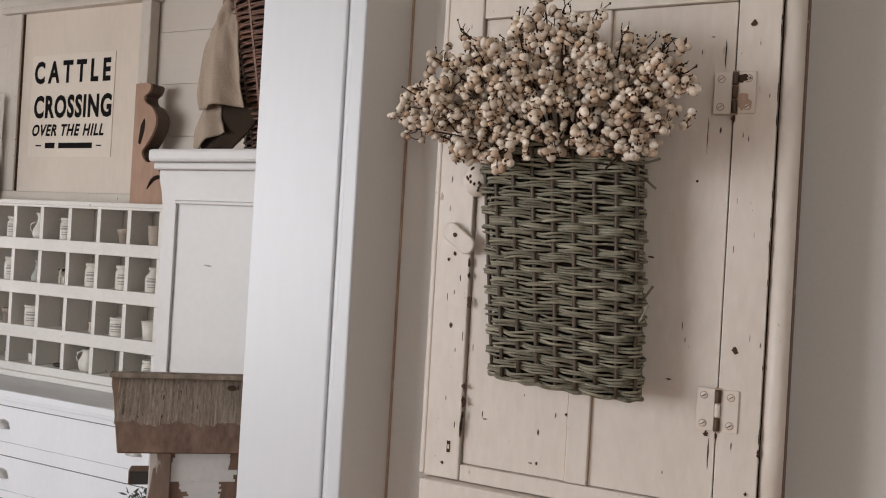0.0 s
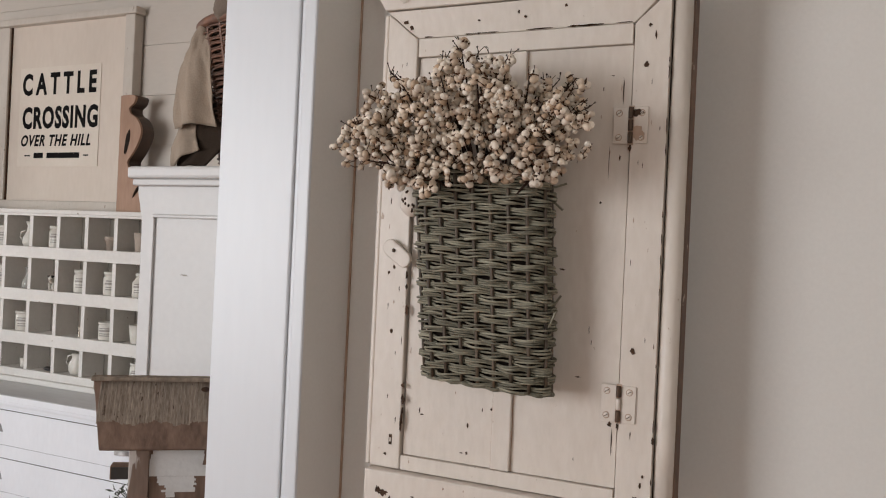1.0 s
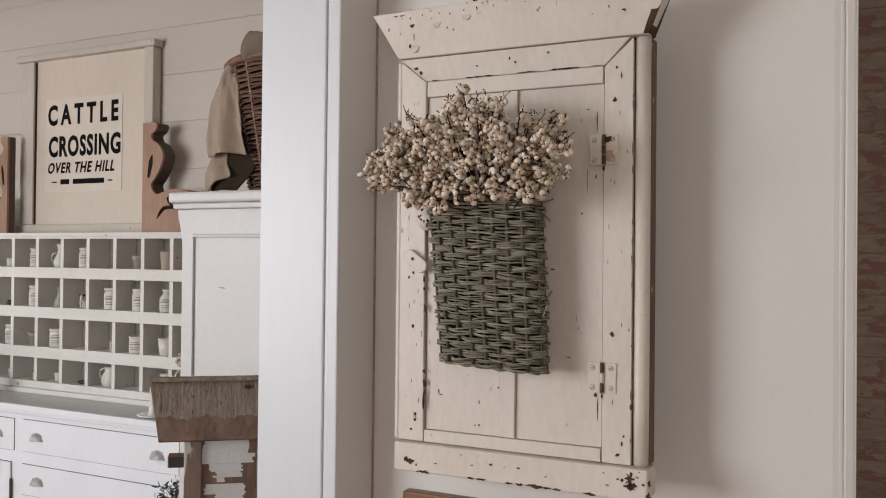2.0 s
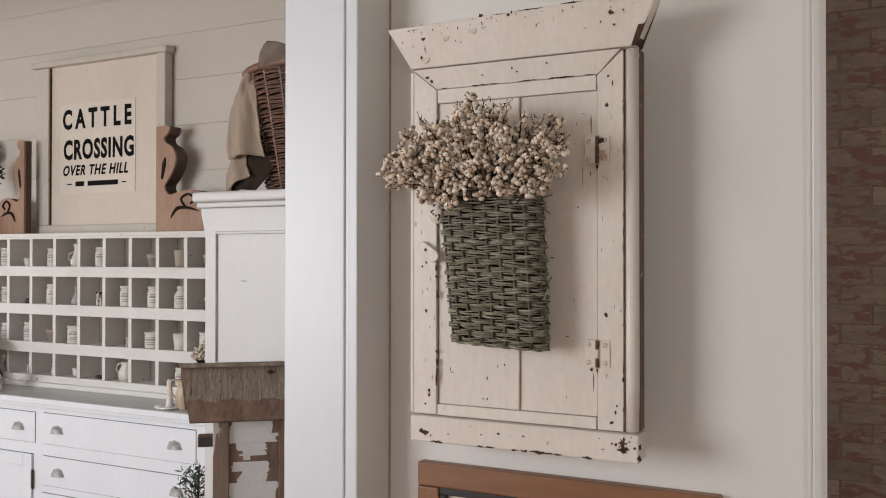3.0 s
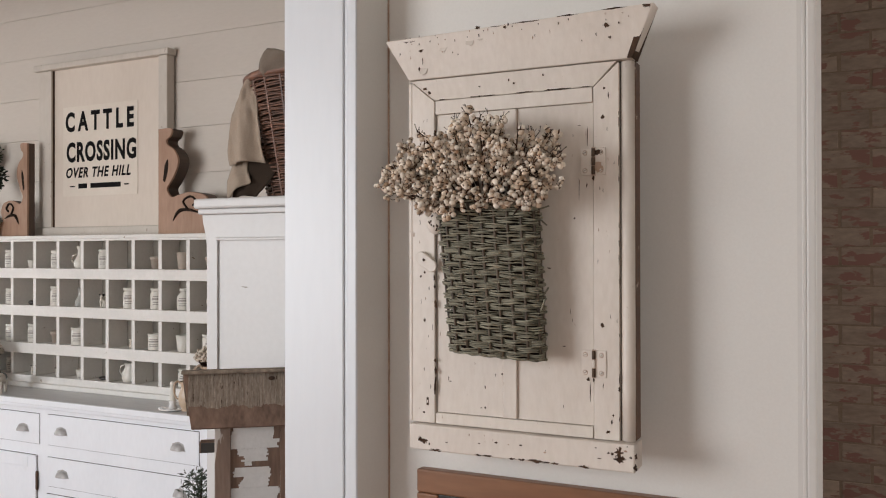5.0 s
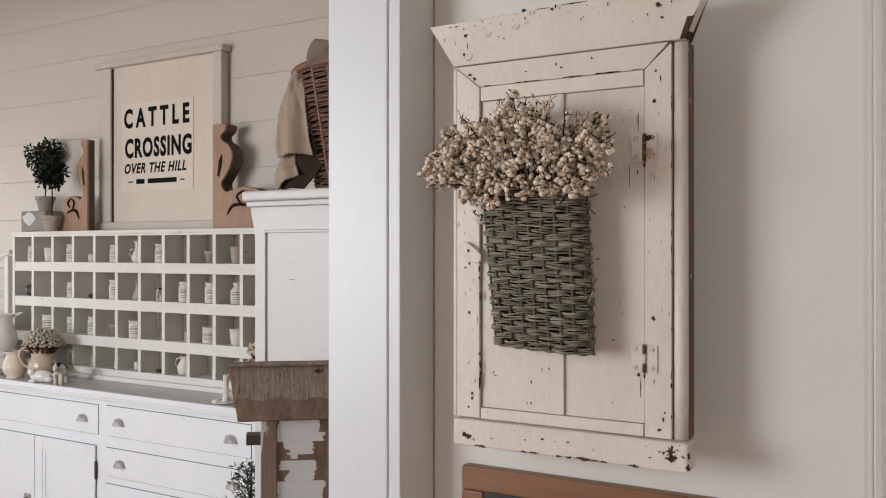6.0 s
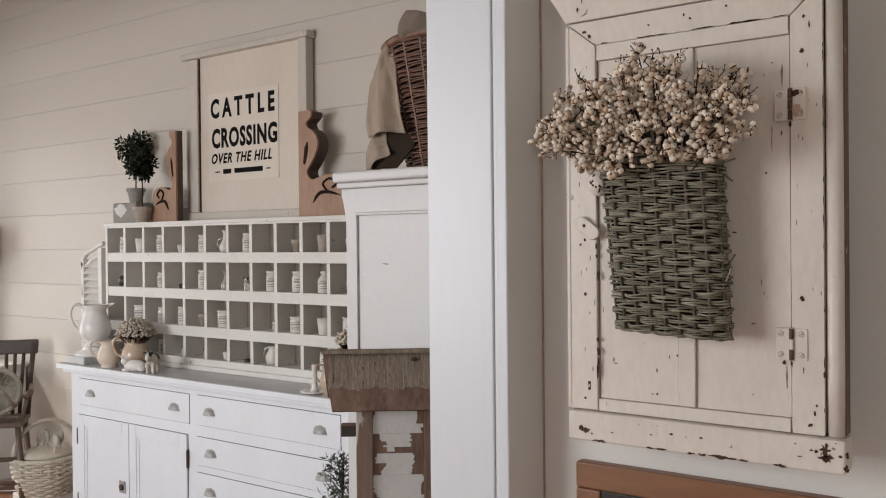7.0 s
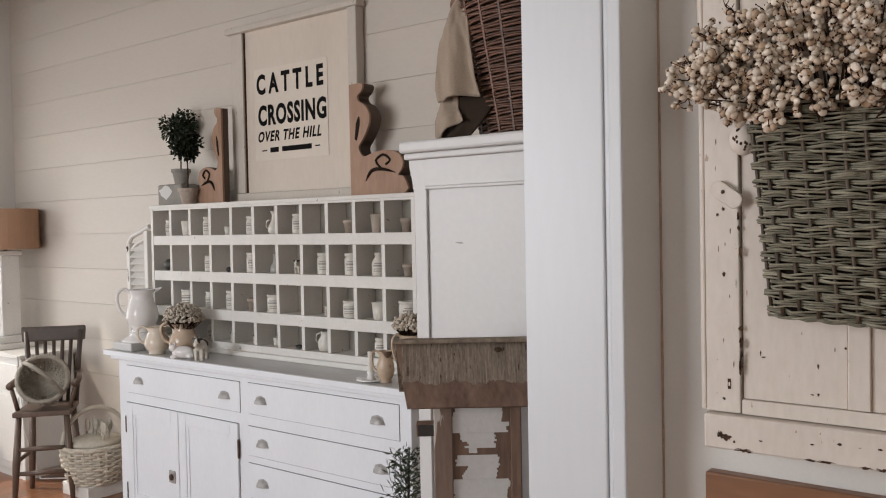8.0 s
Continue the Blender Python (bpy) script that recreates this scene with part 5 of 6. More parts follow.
# candle and jug at the other end
stand_at(0, 0, -0.042)
candle = thing("candle_holder", (-1.912, 1.84, DTOP), "white chamber candlestick with an ivory candle", "candle holder")
part("dish", Geo().lathe([(0.030, DTOP), (0.047, DTOP + 0.004), (0.049, DTOP + 0.008), (0.03, DTOP + 0.005)], (-1.912, 1.835, 0), 24), IRONSTONE, candle, smooth=True)
part("socket", Geo().lathe([(0.016, DTOP + 0.005), (0.010, DTOP + 0.02), (0.013, DTOP + 0.032)], (-1.912, 1.835, 0), 16), IRONSTONE, candle, smooth=True)
part("candle", Geo().lathe([(0.0095, DTOP + 0.03), (0.0095, DTOP + 0.095), (0.003, DTOP + 0.098)], (-1.912, 1.835, 0), 14), CANDLE, candle)
pitcher("brown_pitcher", "small cream pitcher with brown patches at the dresser's end", -1.858, 1.846, DTOP, 0.029, 0.100, BROWNGLAZE)
pitcher("tan_pitcher", "small tan glazed pitcher holding dried flowers at the dresser's end", -1.793, 1.900, DTOP, 0.042, 0.150, STONEWARE)
dried_bunch(-1.793, 1.900, DTOP + 0.168, 0.058, 460, 6, "round bunch of tiny dried cream flowers in the tan pitcher")


# ---- jars and pots in the pigeonholes ----
def small_jar(kind):
    """One small vessel at the origin, in plan units; returns its top object."""
    top = new(kind)
    top.empty_display_size = 0.03
    prof = {
        "jar": [(0.021, 0), (0.0225, 0.003), (0.0225, 0.05), (0.019, 0.054), (0.019, 0.058), (0.0215, 0.059), (0.0215, 0.068), (0.017, 0.068), (0.016, 0.06)],
        "wide_jar": [(0.029, 0), (0.031, 0.003), (0.031, 0.05), (0.028, 0.054), (0.032, 0.056), (0.032, 0.063), (0.026, 0.063), (0.025, 0.055)],
        "cup": [(0.019, 0), (0.021, 0.002), (0.0265, 0.053), (0.0255, 0.053), (0.0205, 0.006)],
        "tall_cup": [(0.020, 0), (0.022, 0.002), (0.028, 0.070), (0.027, 0.070), (0.0205, 0.006)],
        "clay_pot": [(0.018, 0), (0.022, 0.036), (0.026, 0.037), (0.026, 0.052), (0.023, 0.052), (0.020, 0.04)],
        "bottle": [(0.022, 0), (0.024, 0.004), (0.024, 0.046), (0.013, 0.060), (0.012, 0.066), (0.015, 0.068), (0.015, 0.076), (0.010, 0.076)],
        "glass_bottle": [(0.018, 0), (0.021, 0.004), (0.019, 0.024), (0.009, 0.040), (0.008, 0.066), (0.011, 0.068), (0.011, 0.074), (0.007, 0.074)],
        "vase": [(0.020, 0), (0.026, 0.012), (0.024, 0.028), (0.012, 0.052), (0.010, 0.072), (0.016, 0.088), (0.013, 0.088)],
        "milk_jug": [(0.020, 0), (0.026, 0.012), (0.025, 0.030), (0.016, 0.046), (0.018, 0.060), (0.014, 0.058)],
    }[kind]
    mat = {"clay_pot": POT, "glass_bottle": GLASSY, "tall_cup": POT}.get(kind, JAR)
    ob = new("vessel", mesh_of("vessel", Geo().lathe(prof, (0, 0, 0), 18), mat, smooth=False, local=True))
    for f in ob.data.polygons:
        f.use_smooth = len(f.vertices) == 4
    ob.parent = top
    if kind in ("jar", "wide_jar", "bottle"):
        r = {"jar": 0.0226, "wide_jar": 0.0311, "bottle": 0.0241}[kind]
        g = Geo()
        for z, h in ((0.040, 0.0035), (0.031, 0.0060), (0.022, 0.0030), (0.015, 0.0030)):
            wd = 0.75 if h > 0.005 else 0.6
            n = 8
            fr = [(1.0004 * r * math.sin(wd * (2 * i / n - 1)), -1.0004 * r * math.cos(wd * (2 * i / n - 1))) for i in range(n + 1)]
            k = len(g.v)
            for q, zz in ((1.004, z), (1.004, z + h), (1.03, z + h), (1.03, z)):
                g.v += [(q * a, q * b, zz) for a, b in fr]
            for j in range(4):
                for i in range(n):
                    a, b = k + j * (n + 1) + i, k + ((j + 1) % 4) * (n + 1) + i
                    g.f.append((a, a + 1, b + 1, b))
        lb = new("printed_bars", mesh_of("printed_bars", g, PRINT, local=True))
        lb.parent = top
    if kind in ("milk_jug", "vase"):
        hd = new("handle", mesh_of("handle", Geo().tube([(-0.014, 0, 0.056), (-0.030, 0, 0.05), (-0.033, 0, 0.034), (-0.025, 0, 0.02)], 0.0028, 6), mat, smooth=True, local=True))
        hd.parent = top
    return top


JARLABELS = {"jar": "small cream stoneware jar with dark print in a pigeonhole", "wide_jar": "wide cream stoneware jar with dark print in a pigeonhole", "cup": "small white footless cup in a pigeonhole", "tall_cup": "tall bleached clay pot in a pigeonhole", "clay_pot": "small bleached clay flowerpot in a pigeonhole", "bottle": "cream stoneware bottle with dark print in a pigeonhole", "glass_bottle": "dull glass bottle in a pigeonhole", "vase": "slender white vase with a handle in a pigeonhole", "milk_jug": "little white milk jug in a pigeonhole"}
# row, column, place across the hole (0 to 1), kind, size
CONTENTS = [
    (0, 0, 0.88, "jar", 1.0), (0, 1, 0.62, "cup", 1.15), (0, 2, 0.80, "jar", 1.1), (0, 3, 0.55, "cup", 0.62), (0, 4, 0.90, "jar", 1.05), (0, 5, 0.85, "vase", 1.0), (0, 6, 0.85, "jar", 1.1), (0, 8, 0.75, "clay_pot", 0.9), (0, 9, 0.75, "tall_cup", 0.9), (0, 10, 0.70, "clay_pot", 0.9),
    (1, 2, 0.76, "jar", 0.95), (1, 4, 0.90, "jar", 1.15), (1, 5, 0.82, "glass_bottle", 1.0), (1, 7, 0.78, "jar", 1.15), (1, 8, 0.90, "jar", 1.15), (1, 9, 0.78, "bottle", 1.05), (1, 10, 0.75, "clay_pot", 0.8),
    (2, 1, 0.60, "wide_jar", 1.15), (2, 2, 0.80, "jar", 1.0), (2, 3, 0.90, "jar", 1.1), (2, 4, 0.85, "clay_pot", 0.95), (2, 5, 0.80, "wide_jar", 1.1), (2, 8, 0.72, "wide_jar", 0.95), (2, 9, 0.82, "cup", 1.15), (2, 10, 0.72, "wide_jar", 1.1),
    (3, 2, 0.80, "jar", 0.9), (3, 5, 0.82, "cup", 0.6), (3, 7, 0.82, "milk_jug", 1.2), (3, 9, 0.80, "jar", 0.95), (3, 10, 0.4, "wide_jar", 0.9),
]
first = {}
for row, col, at, kind, size in CONTENTS:
    x = COLX[col] + 0.012 + 0.036 + (0.1348 - 0.024 - 0.072) * at
    m = Matrix.Translation(to_world((x, 2.020, ROWZ[row][0] + 0.0004))) @ pose(0, 0, 0, 0, 0, random.uniform(20, 50))
    if kind not in first:
        first[kind] = tagged(small_jar(kind), JARLABELS[kind], "jar" if "jar" in kind else "vessel", "jars in the pigeonholes")
        ob = first[kind]
        ob.matrix_basis = m
    else:
        ob = copy_thing(first[kind], m)
    ob.scale = (size, size, size)
cow(COLX[6] + 0.075, 2.018, ROWZ[1][0] + 0.0004, 0.052, True, COWWHITE)
cow(COLX[3] + 0.085, 2.018, ROWZ[3][0] + 0.0004, 0.036, True, COWWHITE)
cow(COLX[4] + 0.090, 2.018, ROWZ[3][0] + 0.0004, 0.034, True, COWWHITE)
cow(COLX[7] + 0.090, 2.018, ROWZ[2][0] + 0.0004, 0.036, False, CREAMWARE)
for col, row, w, h in ((0, 1, 0.034, 0.05), (3, 1, 0.018, 0.02), (6, 3, 0.020, 0.014)):
    single("dark_stone", Geo().ball((COLX[col] + 0.080, 2.012, ROWZ[row][0] + h * 0.48), w, w * 0.7, h * 0.52, 12, 8), BLACKWOOD, "dark rounded stone in a pigeonhole", "stone", smooth=True)
single("black_knob", Geo().ball((COLX[7] + 0.100, 2.067, 1.503), 0.0135, 0.009, 0.0135, 12, 8), BLACKWOOD, "black knob on the back of a pigeonhole", "knob", smooth=True)

# ---- wicker basket with linen on the tall cupboard ----
stand_at(-0.004, 0, 0.003)
wicker = thing("wicker_basket", (-0.846, 1.225, 1.5878), "tall flared brown wicker basket on the cupboard", "basket")
WC = Vector((-0.846, 1.225, 1.5880))


def wicker_at(f, a, out=0.0):
    r = 0.150 + 0.055 * f + out
    return WC + Vector((r * math.cos(a), r * 0.8 * math.sin(a), 0.265 * f))


for i in range(26):
    a = 2 * math.pi * i / 26
    part("stake", Geo().tube([wicker_at(f / 6, a) for f in range(7)], 0.0036, 5), REED, wicker)
for r in range(52):
    pts = [wicker_at((r + 0.5) / 52, 2 * math.pi * i / 104, 0.0042 * math.sin(2 * math.pi * (i / 8) + math.pi * (r % 2))) + Vector((0, 0, 0.0015 * math.sin(i * 0.4 + r))) for i in range(104)]
    part("reed", Geo().tube(pts, 0.0024, 5, closed=True), REED, wicker, smooth=True)
# added shell that keeps the weave's gaps as dark as shade
part("shade_sheet", Geo().lathe([(0.143, 1.592), (0.193, 1.846), (0.190, 1.846), (0.140, 1.596)], (WC.x, WC.y, 0), 36, 0.8), CLOTHSHADE, wicker, "added dark shell for the shade inside the weave")
part("rim", Geo().tube([wicker_at(1.0, 2 * math.pi * i / 60) for i in range(60)], 0.009, 7, closed=True), REED, wicker, smooth=True)
part("base", Geo().lathe([(0.146, 1.5878), (0.148, 1.592)], (WC.x, WC.y, 0), 30, 0.8), REED, wicker)

def drape(left, right, y, fold, cols=14, rows=24):
    """A hanging sheet between two edges, each given from the top down."""
    g = Geo()
    ea, eb = spline([(x, 0, z) for x, z in left], 8), spline([(x, 0, z) for x, z in right], 8)
    for j in range(rows + 1):
        f = j / rows
        p, q = ea[round(f * (len(ea) - 1))], eb[round(f * (len(eb) - 1))]
        for i in range(cols + 1):
            u = i / cols
            c = p.lerp(q, u)
            wave = fold * (0.3 + 0.7 * f) * math.sin(2 * math.pi * (1.3 * u + 0.2)) + 0.35 * fold * math.sin(11 * u + 6 * f) + 0.22 * fold * math.sin(23 * u - 17 * f) * math.sin(9 * f + 4 * u)
            g.v.append((c.x, y + wave + 0.03 * (1 - f) ** 2, c.z + 0.006 * f * math.sin(math.pi * u)))
    for j in range(rows):
        for i in range(cols):
            k = j * (cols + 1) + i
            g.f.append((k, k + 1, k + cols + 2, k + cols + 1))
    return g


linen = single("linen_cloth", drape([(-0.964, 1.872), (-0.998, 1.845), (-1.012, 1.805), (-1.021, 1.769), (-1.029, 1.703), (-1.027, 1.662)], [(-0.945, 1.868), (-0.956, 1.840), (-0.957, 1.809), (-0.949, 1.763), (-0.936, 1.710), (-0.920, 1.662)], 1.082, 0.010), LINEN, "tan linen cloth draped over the side of the wicker basket", "cloth", smooth=True)
linen.modifiers.new("thickness", "SOLIDIFY").thickness = 0.003
for name, geo, mat, label in (
    ("lower_flap", drape([(-1.026, 1.715), (-1.036, 1.655), (-1.037, 1.625), (-1.035, 1.5895)], [(-0.996, 1.715), (-0.988, 1.655), (-0.976, 1.638), (-0.966, 1.624)], 1.090, 0.005, 10, 14), LINEN, "folded lower corner of the cloth"),
    # back sheet whose dark colour stands for shade beneath the folds
    ("shade_sheet", drape([(-1.022, 1.725), (-1.026, 1.650), (-1.028, 1.589)], [(-0.938, 1.725), (-0.911, 1.655), (-0.962, 1.592)], 1.100, 0.003, 10, 14), CLOTHSHADE, "dark brown sheet for the shade under the cloth"),
    ("fold_over", drape([(-0.930, 1.846), (-0.918, 1.870), (-0.893, 1.897)], [(-0.905, 1.842), (-0.850, 1.850), (-0.800, 1.862)], 1.046, 0.005, 10, 10), LINENFOLD, "grey-brown fold lying over the rim"),
):
    ob = part(name, geo, mat, linen, label, smooth=True)
    ob.modifiers.new("thickness", "SOLIDIFY").thickness = 0.003

# ---- chair, lamp and baskets in the corner ----
stand_at(0, 0, -0.042)
chair = thing("wooden_chair", (-4.2, 1.9, BASE), "dark painted wooden slat-back chair with worn legs", "chair")
CX, CYC, SEAT = -4.005, 1.84, 0.660


def chair_at(u, v, z):
    """u across to the chair's left hand, v from front to back, turned towards the opening."""
    a = radians(50)
    u, v = 0.76 * u, 0.85 * v
    return Vector((CX + u * math.cos(a) - v * math.sin(a), CYC + u * math.sin(a) + v * math.cos(a), z))


part("seat", Geo().solid([chair_at(-0.165, -0.15, SEAT), chair_at(0.165, -0.15, SEAT), chair_at(0.150, 0.15, SEAT), chair_at(-0.150, 0.15, SEAT)], [chair_at(-0.165, -0.15, SEAT - 0.024), chair_at(0.165, -0.15, SEAT - 0.024), chair_at(0.150, 0.15, SEAT - 0.024), chair_at(-0.150, 0.15, SEAT - 0.024)]), CHAIRWOOD, chair, "worn wooden seat", bevel=0.005)
for u, v in ((-0.135, -0.12), (0.135, -0.12), (-0.12, 0.12), (0.12, 0.12)):
    part("leg", Geo().tube([chair_at(u * 1.22, v * 1.22, BASE), chair_at(u * 1.13, v * 1.13, 0.42), chair_at(u, v, SEAT - 0.02)], [0.011, 0.017, 0.013], 10), CHAIRWOOD, chair, smooth=True)
for z, k in ((0.485, 1.10), (0.375, 1.14)):
    part("stretcher", Geo().tube([chair_at(-0.135 * k, -0.12 * k, z), chair_at(0, -0.12 * k, z + 0.002), chair_at(0.135 * k, -0.12 * k, z)], [0.009, 0.012, 0.009], 8), CHAIRWOOD, chair, smooth=True)
for s in (-1, 1):
    part("stretcher", Geo().tube([chair_at(s * 0.135 * 1.12, -0.12 * 1.12, 0.43), chair_at(s * 0.12 * 1.12, 0.12 * 1.12, 0.43)], 0.010, 8), CHAIRWOOD, chair, smooth=True)
    part("back_post", Geo().tube([chair_at(s * 0.135, 0.13, SEAT - 0.005), chair_at(s * 0.15, 0.165, 0.85), chair_at(s * 0.165, 0.19, 1.0)], [0.014, 0.013, 0.013], 8), BLACKCHAIR, chair, smooth=True)
part("crest_rail", Geo().solid([chair_at(-0.19, 0.178, 0.950), chair_at(0.19, 0.178, 0.950), chair_at(0.195, 0.182, 1.022), chair_at(-0.195, 0.182, 1.022)], [chair_at(-0.19, 0.200, 0.950), chair_at(0.19, 0.200, 0.950), chair_at(0.195, 0.205, 1.022), chair_at(-0.195, 0.205, 1.022)]), BLACKCHAIR, chair, "broad dark crest rail", bevel=0.008)
for u in (-0.095, -0.048, 0.0, 0.048, 0.095):
    part("spindle", Geo().tube([chair_at(u * 0.9, 0.135, SEAT), chair_at(u, 0.17, 0.83), chair_at(u * 1.1, 0.188, 0.955)], 0.009, 7), BLACKCHAIR, chair, smooth=True)
for s in (-1, 1):
    arm = part("arm", Geo().tube([chair_at(s * 0.155, 0.16, 0.80), chair_at(s * 0.185, 0.02, 0.785), chair_at(s * 0.185, -0.10, 0.775)], [0.011, 0.014, 0.019], 8), CHAIRWOOD, chair, smooth=True)
    part("arm_post", Geo().tube([chair_at(s * 0.15, -0.08, SEAT), chair_at(s * 0.185, -0.085, 0.775)], 0.010, 7), CHAIRWOOD, arm, smooth=True)


def woven(name, at, label, mat, radius, height, flare, tilt=None, handle=None):
    """A round splint basket, at its base, tipped by tilt."""
    b = thing(name, at, label, "basket")
    c = Vector(at)
    m = tilt or Matrix.Identity(4)

    def q(f, a, out=0.0):
        r = radius * (flare + (1 - flare) * math.sin(0.5 * math.pi * min(1.0, f * 1.1 + 0.08))) + out
        return c + m @ Vector((r * math.cos(a), r * math.sin(a), height * f))

    for i in range(28):
        a = 2 * math.pi * i / 28
        part("stake", Geo().tube([q(f / 6, a) for f in range(7)], 0.0085, 4), mat, b)
    n = 14
    for r in range(n):
        part("splint", Geo().tube([q((r + 0.5) / n, 2 * math.pi * i / 66, 0.007 * math.sin(2 * math.pi * i / 6 + math.pi * (r % 2))) for i in range(66)], height / n * 0.60, 5, closed=True), mat, b, smooth=True)
    part("rim", Geo().tube([q(1.0, 2 * math.pi * i / 40) for i in range(40)], 0.011, 6, closed=True), mat, b, smooth=True)
    part("rim_lashing", Geo().tube([q(1.0, 2 * math.pi * i / 160, 0.012 * math.cos(2.0 * i)) + Vector((0, 0, 0.012 * math.sin(2.0 * i))) for i in range(160)], 0.003, 4, closed=True), mat, b)
    part("bottom", Geo().poly([q(0.0, 2 * math.pi * i / 24, -0.002) for i in range(24)]).poly([q(0.02, 2 * math.pi * i / 24, -0.002) for i in range(24)]), mat, b)
    if handle:
        part("handle", Geo().tube([q(1.0, handle) * (0.5 + 0.5 * math.cos(t)) + q(1.0, handle + math.pi) * (0.5 - 0.5 * math.cos(t)) + (m @ Vector((0, 0, 1.0))) * radius * 1.15 * math.sin(t) for t in [math.pi * k / 16 for k in range(17)]], 0.011, 6), mat, b, smooth=True)
    return b


axis = Vector((0.80, -0.46, 0.38)).normalized()
tip = Vector((0, 0, 1)).rotation_difference(axis).to_matrix().to_4x4()
woven("splint_basket", Vector((-3.965, 1.80, 0.797)) - 0.10 * axis, "grey splint basket tipped on its side on the chair", GREYREED, 0.108, 0.11, 0.55, tip, 0.3)
woven("splint_basket", (-3.845, 1.985, BASE + 0.06), "whitewashed splint basket with a tall handle beside the dresser", PALEREED, 0.150, 0.175, 0.72, None, 1.3)
single("white_crate", Geo().box(-3.97, -3.74, 1.88, 2.09, BASE, BASE + 0.06), WORNWHITE, "low white crate on the floor under a basket", "crate", bevel=0.004)
stuffing = thing("wooden_spoons", (-3.85, 2.0, 0.45), "bundle of grey wooden scoops and cloth in the whitewashed basket", "utensils")
for i in range(7):
    x, y = -3.90 + 0.025 * i, 1.97 + 0.02 * (i % 3)
    part("scoop", Geo().ball((x + 0.012, y, 0.56 + 0.012 * (i % 2)), 0.020, 0.010, 0.030, 9, 6).tube([(x - 0.02, y, 0.44), (x + 0.01, y, 0.55)], 0.006, 6), GREYREED if i % 2 else PALEREED, stuffing, smooth=True)
part("cloth", Geo().ball((-3.845, 1.985, 0.485), 0.12, 0.12, 0.035, 16, 8), PALEREED, stuffing, smooth=True)

table = thing("side_table", (-4.63, 1.9, BASE), "white painted side cabinet with a worn edge in the corner", "table")
part("top", Geo().box(-4.90, -4.29, 1.85, 2.145, 0.855, 0.875), WORNWHITE, table, bevel=0.004)
part("body", Geo().box(-4.89, -4.31, 1.87, 2.14, BASE + 0.04, 0.8548), WORNWHITE, table, bevel=0.003)
part("drawer", Geo().box(-4.86, -4.35, 1.863, 1.8698, 0.69, 0.82), WORNWHITE, table, bevel=0.003)
part("door", Geo().box(-4.86, -4.35, 1.863, 1.8698, 0.32, 0.66), WORNWHITE, table, bevel=0.003)
part("plinth", Geo().box(-4.88, -4.33, 1.88, 2.13, BASE, BASE + 0.0398), WORNWHITE, table)
lamp = thing("table_lamp", (-4.69, 1.985, 0.8755), "white column table lamp with a brown drum shade", "lamp")
part("base", Geo().box(-4.81, -4.57, 1.88, 2.09, 0.8755, 0.905), WORNWHITE, lamp, bevel=0.005)
part("base_step", Geo().box(-4.79, -4.59, 1.895, 2.075, 0.9052, 0.94), WORNWHITE, lamp, bevel=0.005)
part("column", Geo().box(-4.74, -4.64, 1.935, 2.035, 0.9402, 1.365), WORNWHITE, lamp, bevel=0.006)
part("cap", Geo().box(-4.75, -4.63, 1.925, 2.045, 1.3652, 1.39), WORNWHITE, lamp, bevel=0.004)
shade = part("shade", Geo().lathe([(0.165, 1.398), (0.170, 1.3982), (0.168, 1.611), (0.163, 1.6108), (0.160, 1.405)], (-4.69, 1.985, 0), 36), SHADE, lamp, "brown paper shade")
part("rod", Geo().tube([(-4.69, 1.985, 1.385), (-4.69, 1.985, 1.60)], 0.01, 8), IRON, lamp)
part("cord", Geo().tube([(-4.70, 1.93, 1.12), (-4.64, 1.87, 1.02), (-4.60, 1.855, 0.885), (-4.30, 1.845, 0.87), (-4.285, 1.86, 0.5), (-4.26, 1.92, BASE + 0.012), (-4.05, 2.08, BASE + 0.01)], 0.004, 6), WORNWHITE, lamp)

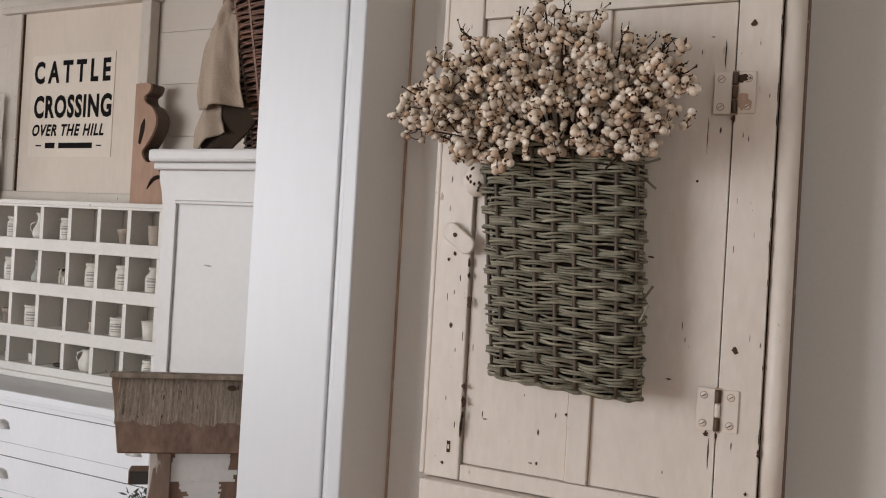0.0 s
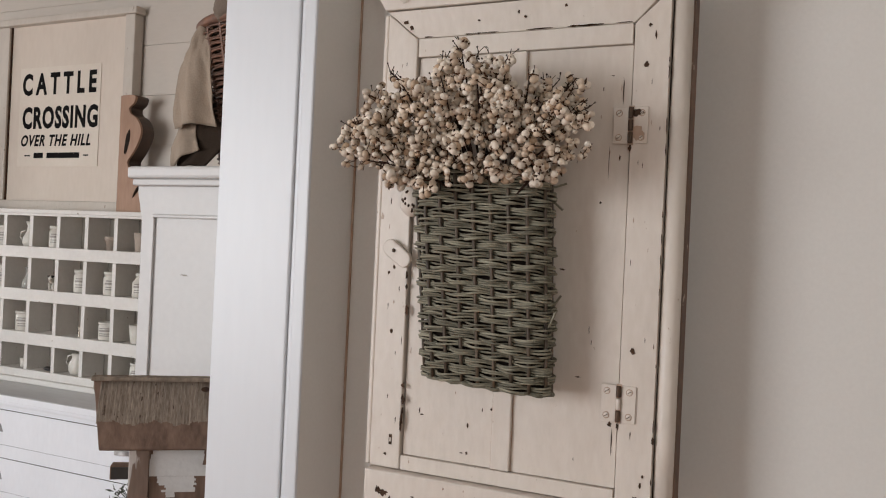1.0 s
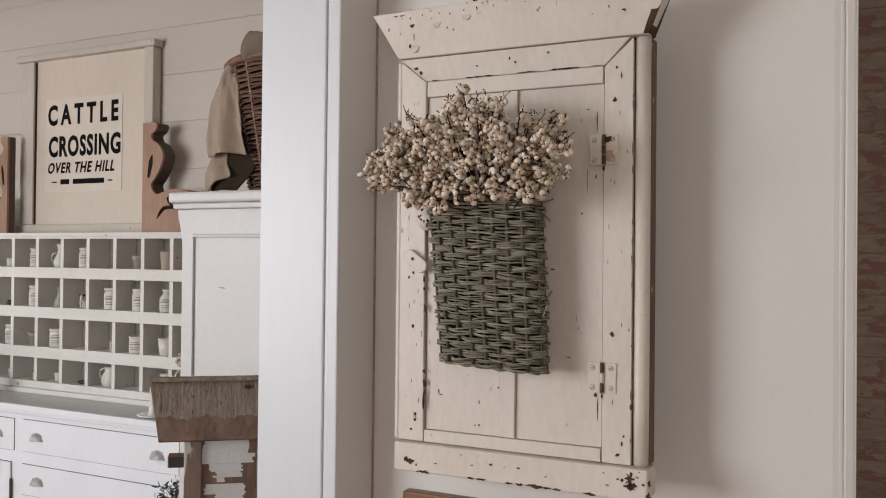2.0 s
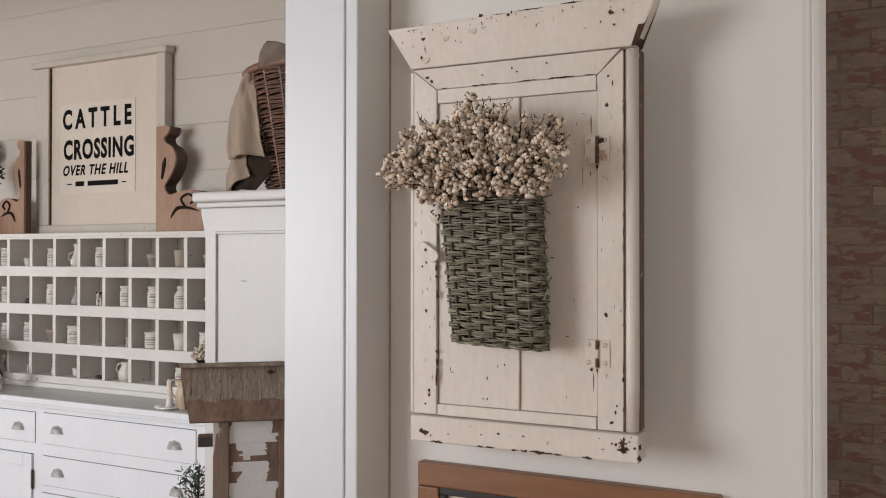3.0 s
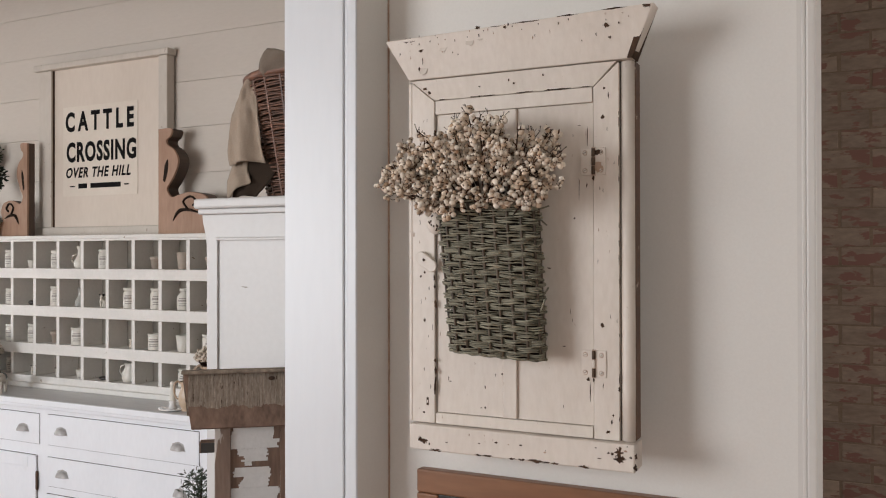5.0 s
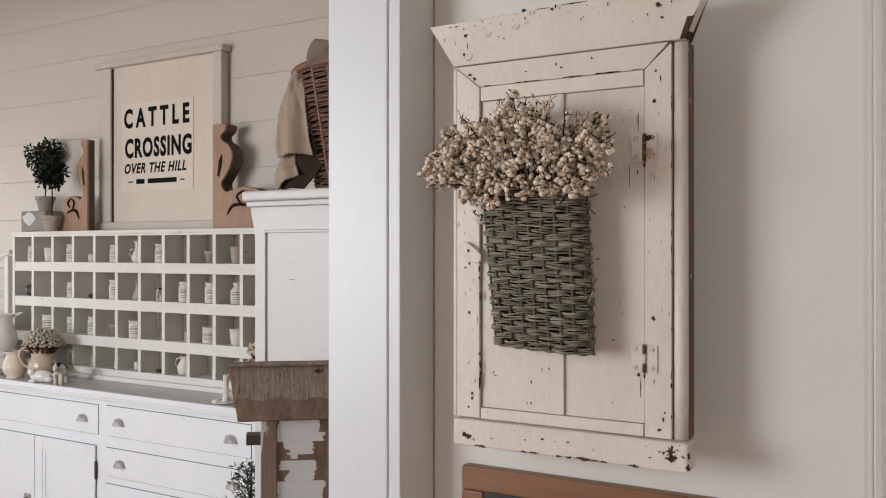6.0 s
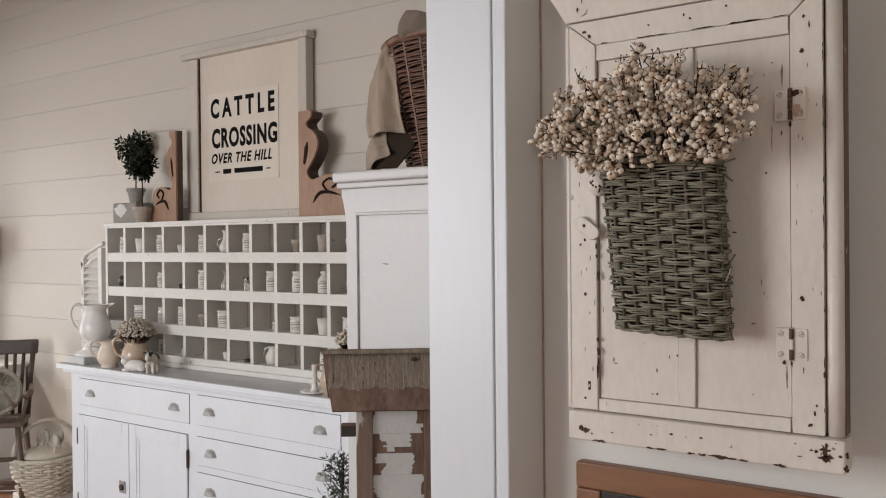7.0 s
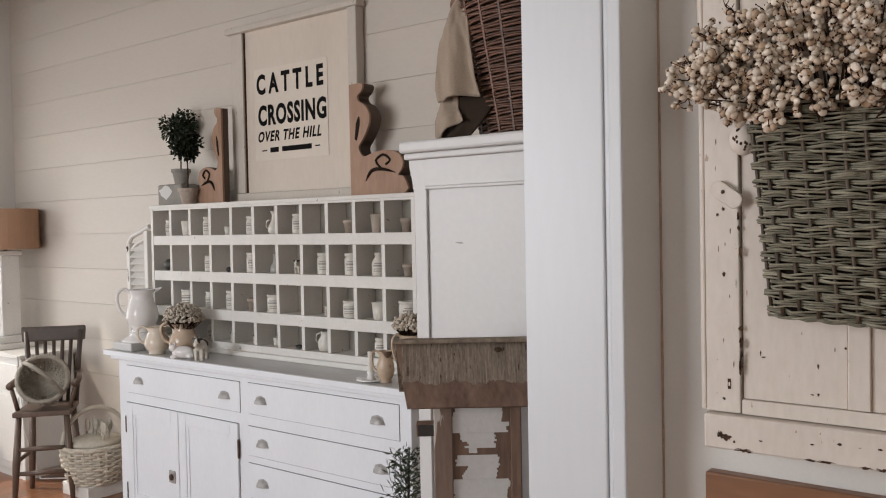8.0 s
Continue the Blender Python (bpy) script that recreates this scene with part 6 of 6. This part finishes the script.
# rosemary sprig behind the birdhouse
stand_at(0, 0, -0.042)
herb = thing("rosemary_plant", (-1.33, 1.30, BASE), "leggy green rosemary plant beside the sideboard", "plant")
part("pot", Geo().lathe([(0.05, BASE), (0.075, BASE + 0.13), (0.08, BASE + 0.132), (0.08, BASE + 0.155), (0.07, BASE + 0.15)], (-1.31, 1.30, 0), 20), GREYPOT, herb)
part("stem", Geo().tube([(-1.31, 1.30, BASE + 0.14), (-1.315, 1.30, 0.6), (-1.30, 1.30, 0.96)], [0.006, 0.005, 0.002], 6), TWIG, herb)
needles = Geo()
for i in range(1100):
    z = random.uniform(0.60, 0.965)
    w = 0.052 * (1 if z < 0.93 else 0.5)
    c = Vector((-1.305 + random.uniform(-w, w), 1.30 + random.uniform(-0.03, 0.03), z))
    d = Vector((random.uniform(-1, 1), random.uniform(-1, 1), random.uniform(-0.2, 1))).normalized() * random.uniform(0.012, 0.024)
    s = d.cross(Vector((0.3, 1, 0.2))).normalized() * 0.0030
    needles.poly([c, c + 0.5 * d + s, c + d, c + 0.5 * d - s])
    if i % 6 == 0:
        needles.tube([(-1.31, 1.30, z - 0.03), c], 0.001, 3)
part("needles", needles, SAGE, herb, "narrow dull green leaves")

# ---- pieces of walls and floor ----
stand_at(0, 0, 0)
far_wall = structure("wall_far", Geo().box(LEFT, -0.30, FAR + 0.004, FAR + 0.0118, FLOOR, FLOOR + 0.1), WALL, "white shiplap wall of wide painted boards")
z = 1.074 - 0.178 * 5
k = 0
while z < TOP:
    lo, hi = max(z, FLOOR + 0.0005), min(z + 0.178, TOP)
    for a, b in ((LEFT, -0.30),):
        ob = new("board", mesh_of("board", Geo().box(a + 0.0006, b - 0.0006, FAR - 0.010, FAR + 0.0038, lo + 0.0005, hi - 0.0005), SHIPLAP, bevel=0.0006))
        ob.parent = far_wall
    z += 0.178
    k += 1
brick_wall = structure("wall_brick", Geo().box(-0.22, RIGHT, 2.60, 2.72, FLOOR, TOP), MORTAR, "dark washed red-brown brick wall")
bw, bh = 0.1795, 0.0615
variants = []
for k in range(6):
    g = Geo().box(0, bw - 0.008, -0.0008 - 0.0012 * random.random(), 0.02, 0, bh - 0.005)
    g.v = [(x + random.uniform(-0.002, 0.002), y + random.uniform(-0.0015, 0.0015), z + random.uniform(-0.002, 0.002)) for x, y, z in g.v]
    variants.append(mesh_of("brick", g, BRICKMAT, bevel=0.002, local=True))
for r in range(34):
    for c in range(6):
        ob = new("brick", variants[(r * 5 + c * 3) % 6])
        ob.parent = brick_wall
        ob.matrix_basis = Matrix.Translation(to_world((-0.215 + bw * (c + 0.5 * (r % 2)), 2.60, FLOOR + 0.25 + bh * r)))
base_floor = bpy.data.objects["floor"]
width = 0.105
count = 0
n = int((RIGHT - LEFT) / width)
for i in range(n):
    x0 = LEFT + i * width
    y = BACK
    while y < 2.74:
        step = random.uniform(1.0, 1.7)
        y1 = min(y + step, 2.74)
        ob = new("plank", mesh_of("plank", Geo().box(x0 + 0.0008, x0 + width - 0.0008, y + 0.0008, y1 - 0.0008, FLOOR - 0.0038, FLOOR), FLOORWOOD))
        ob.parent = base_floor
        y = y1
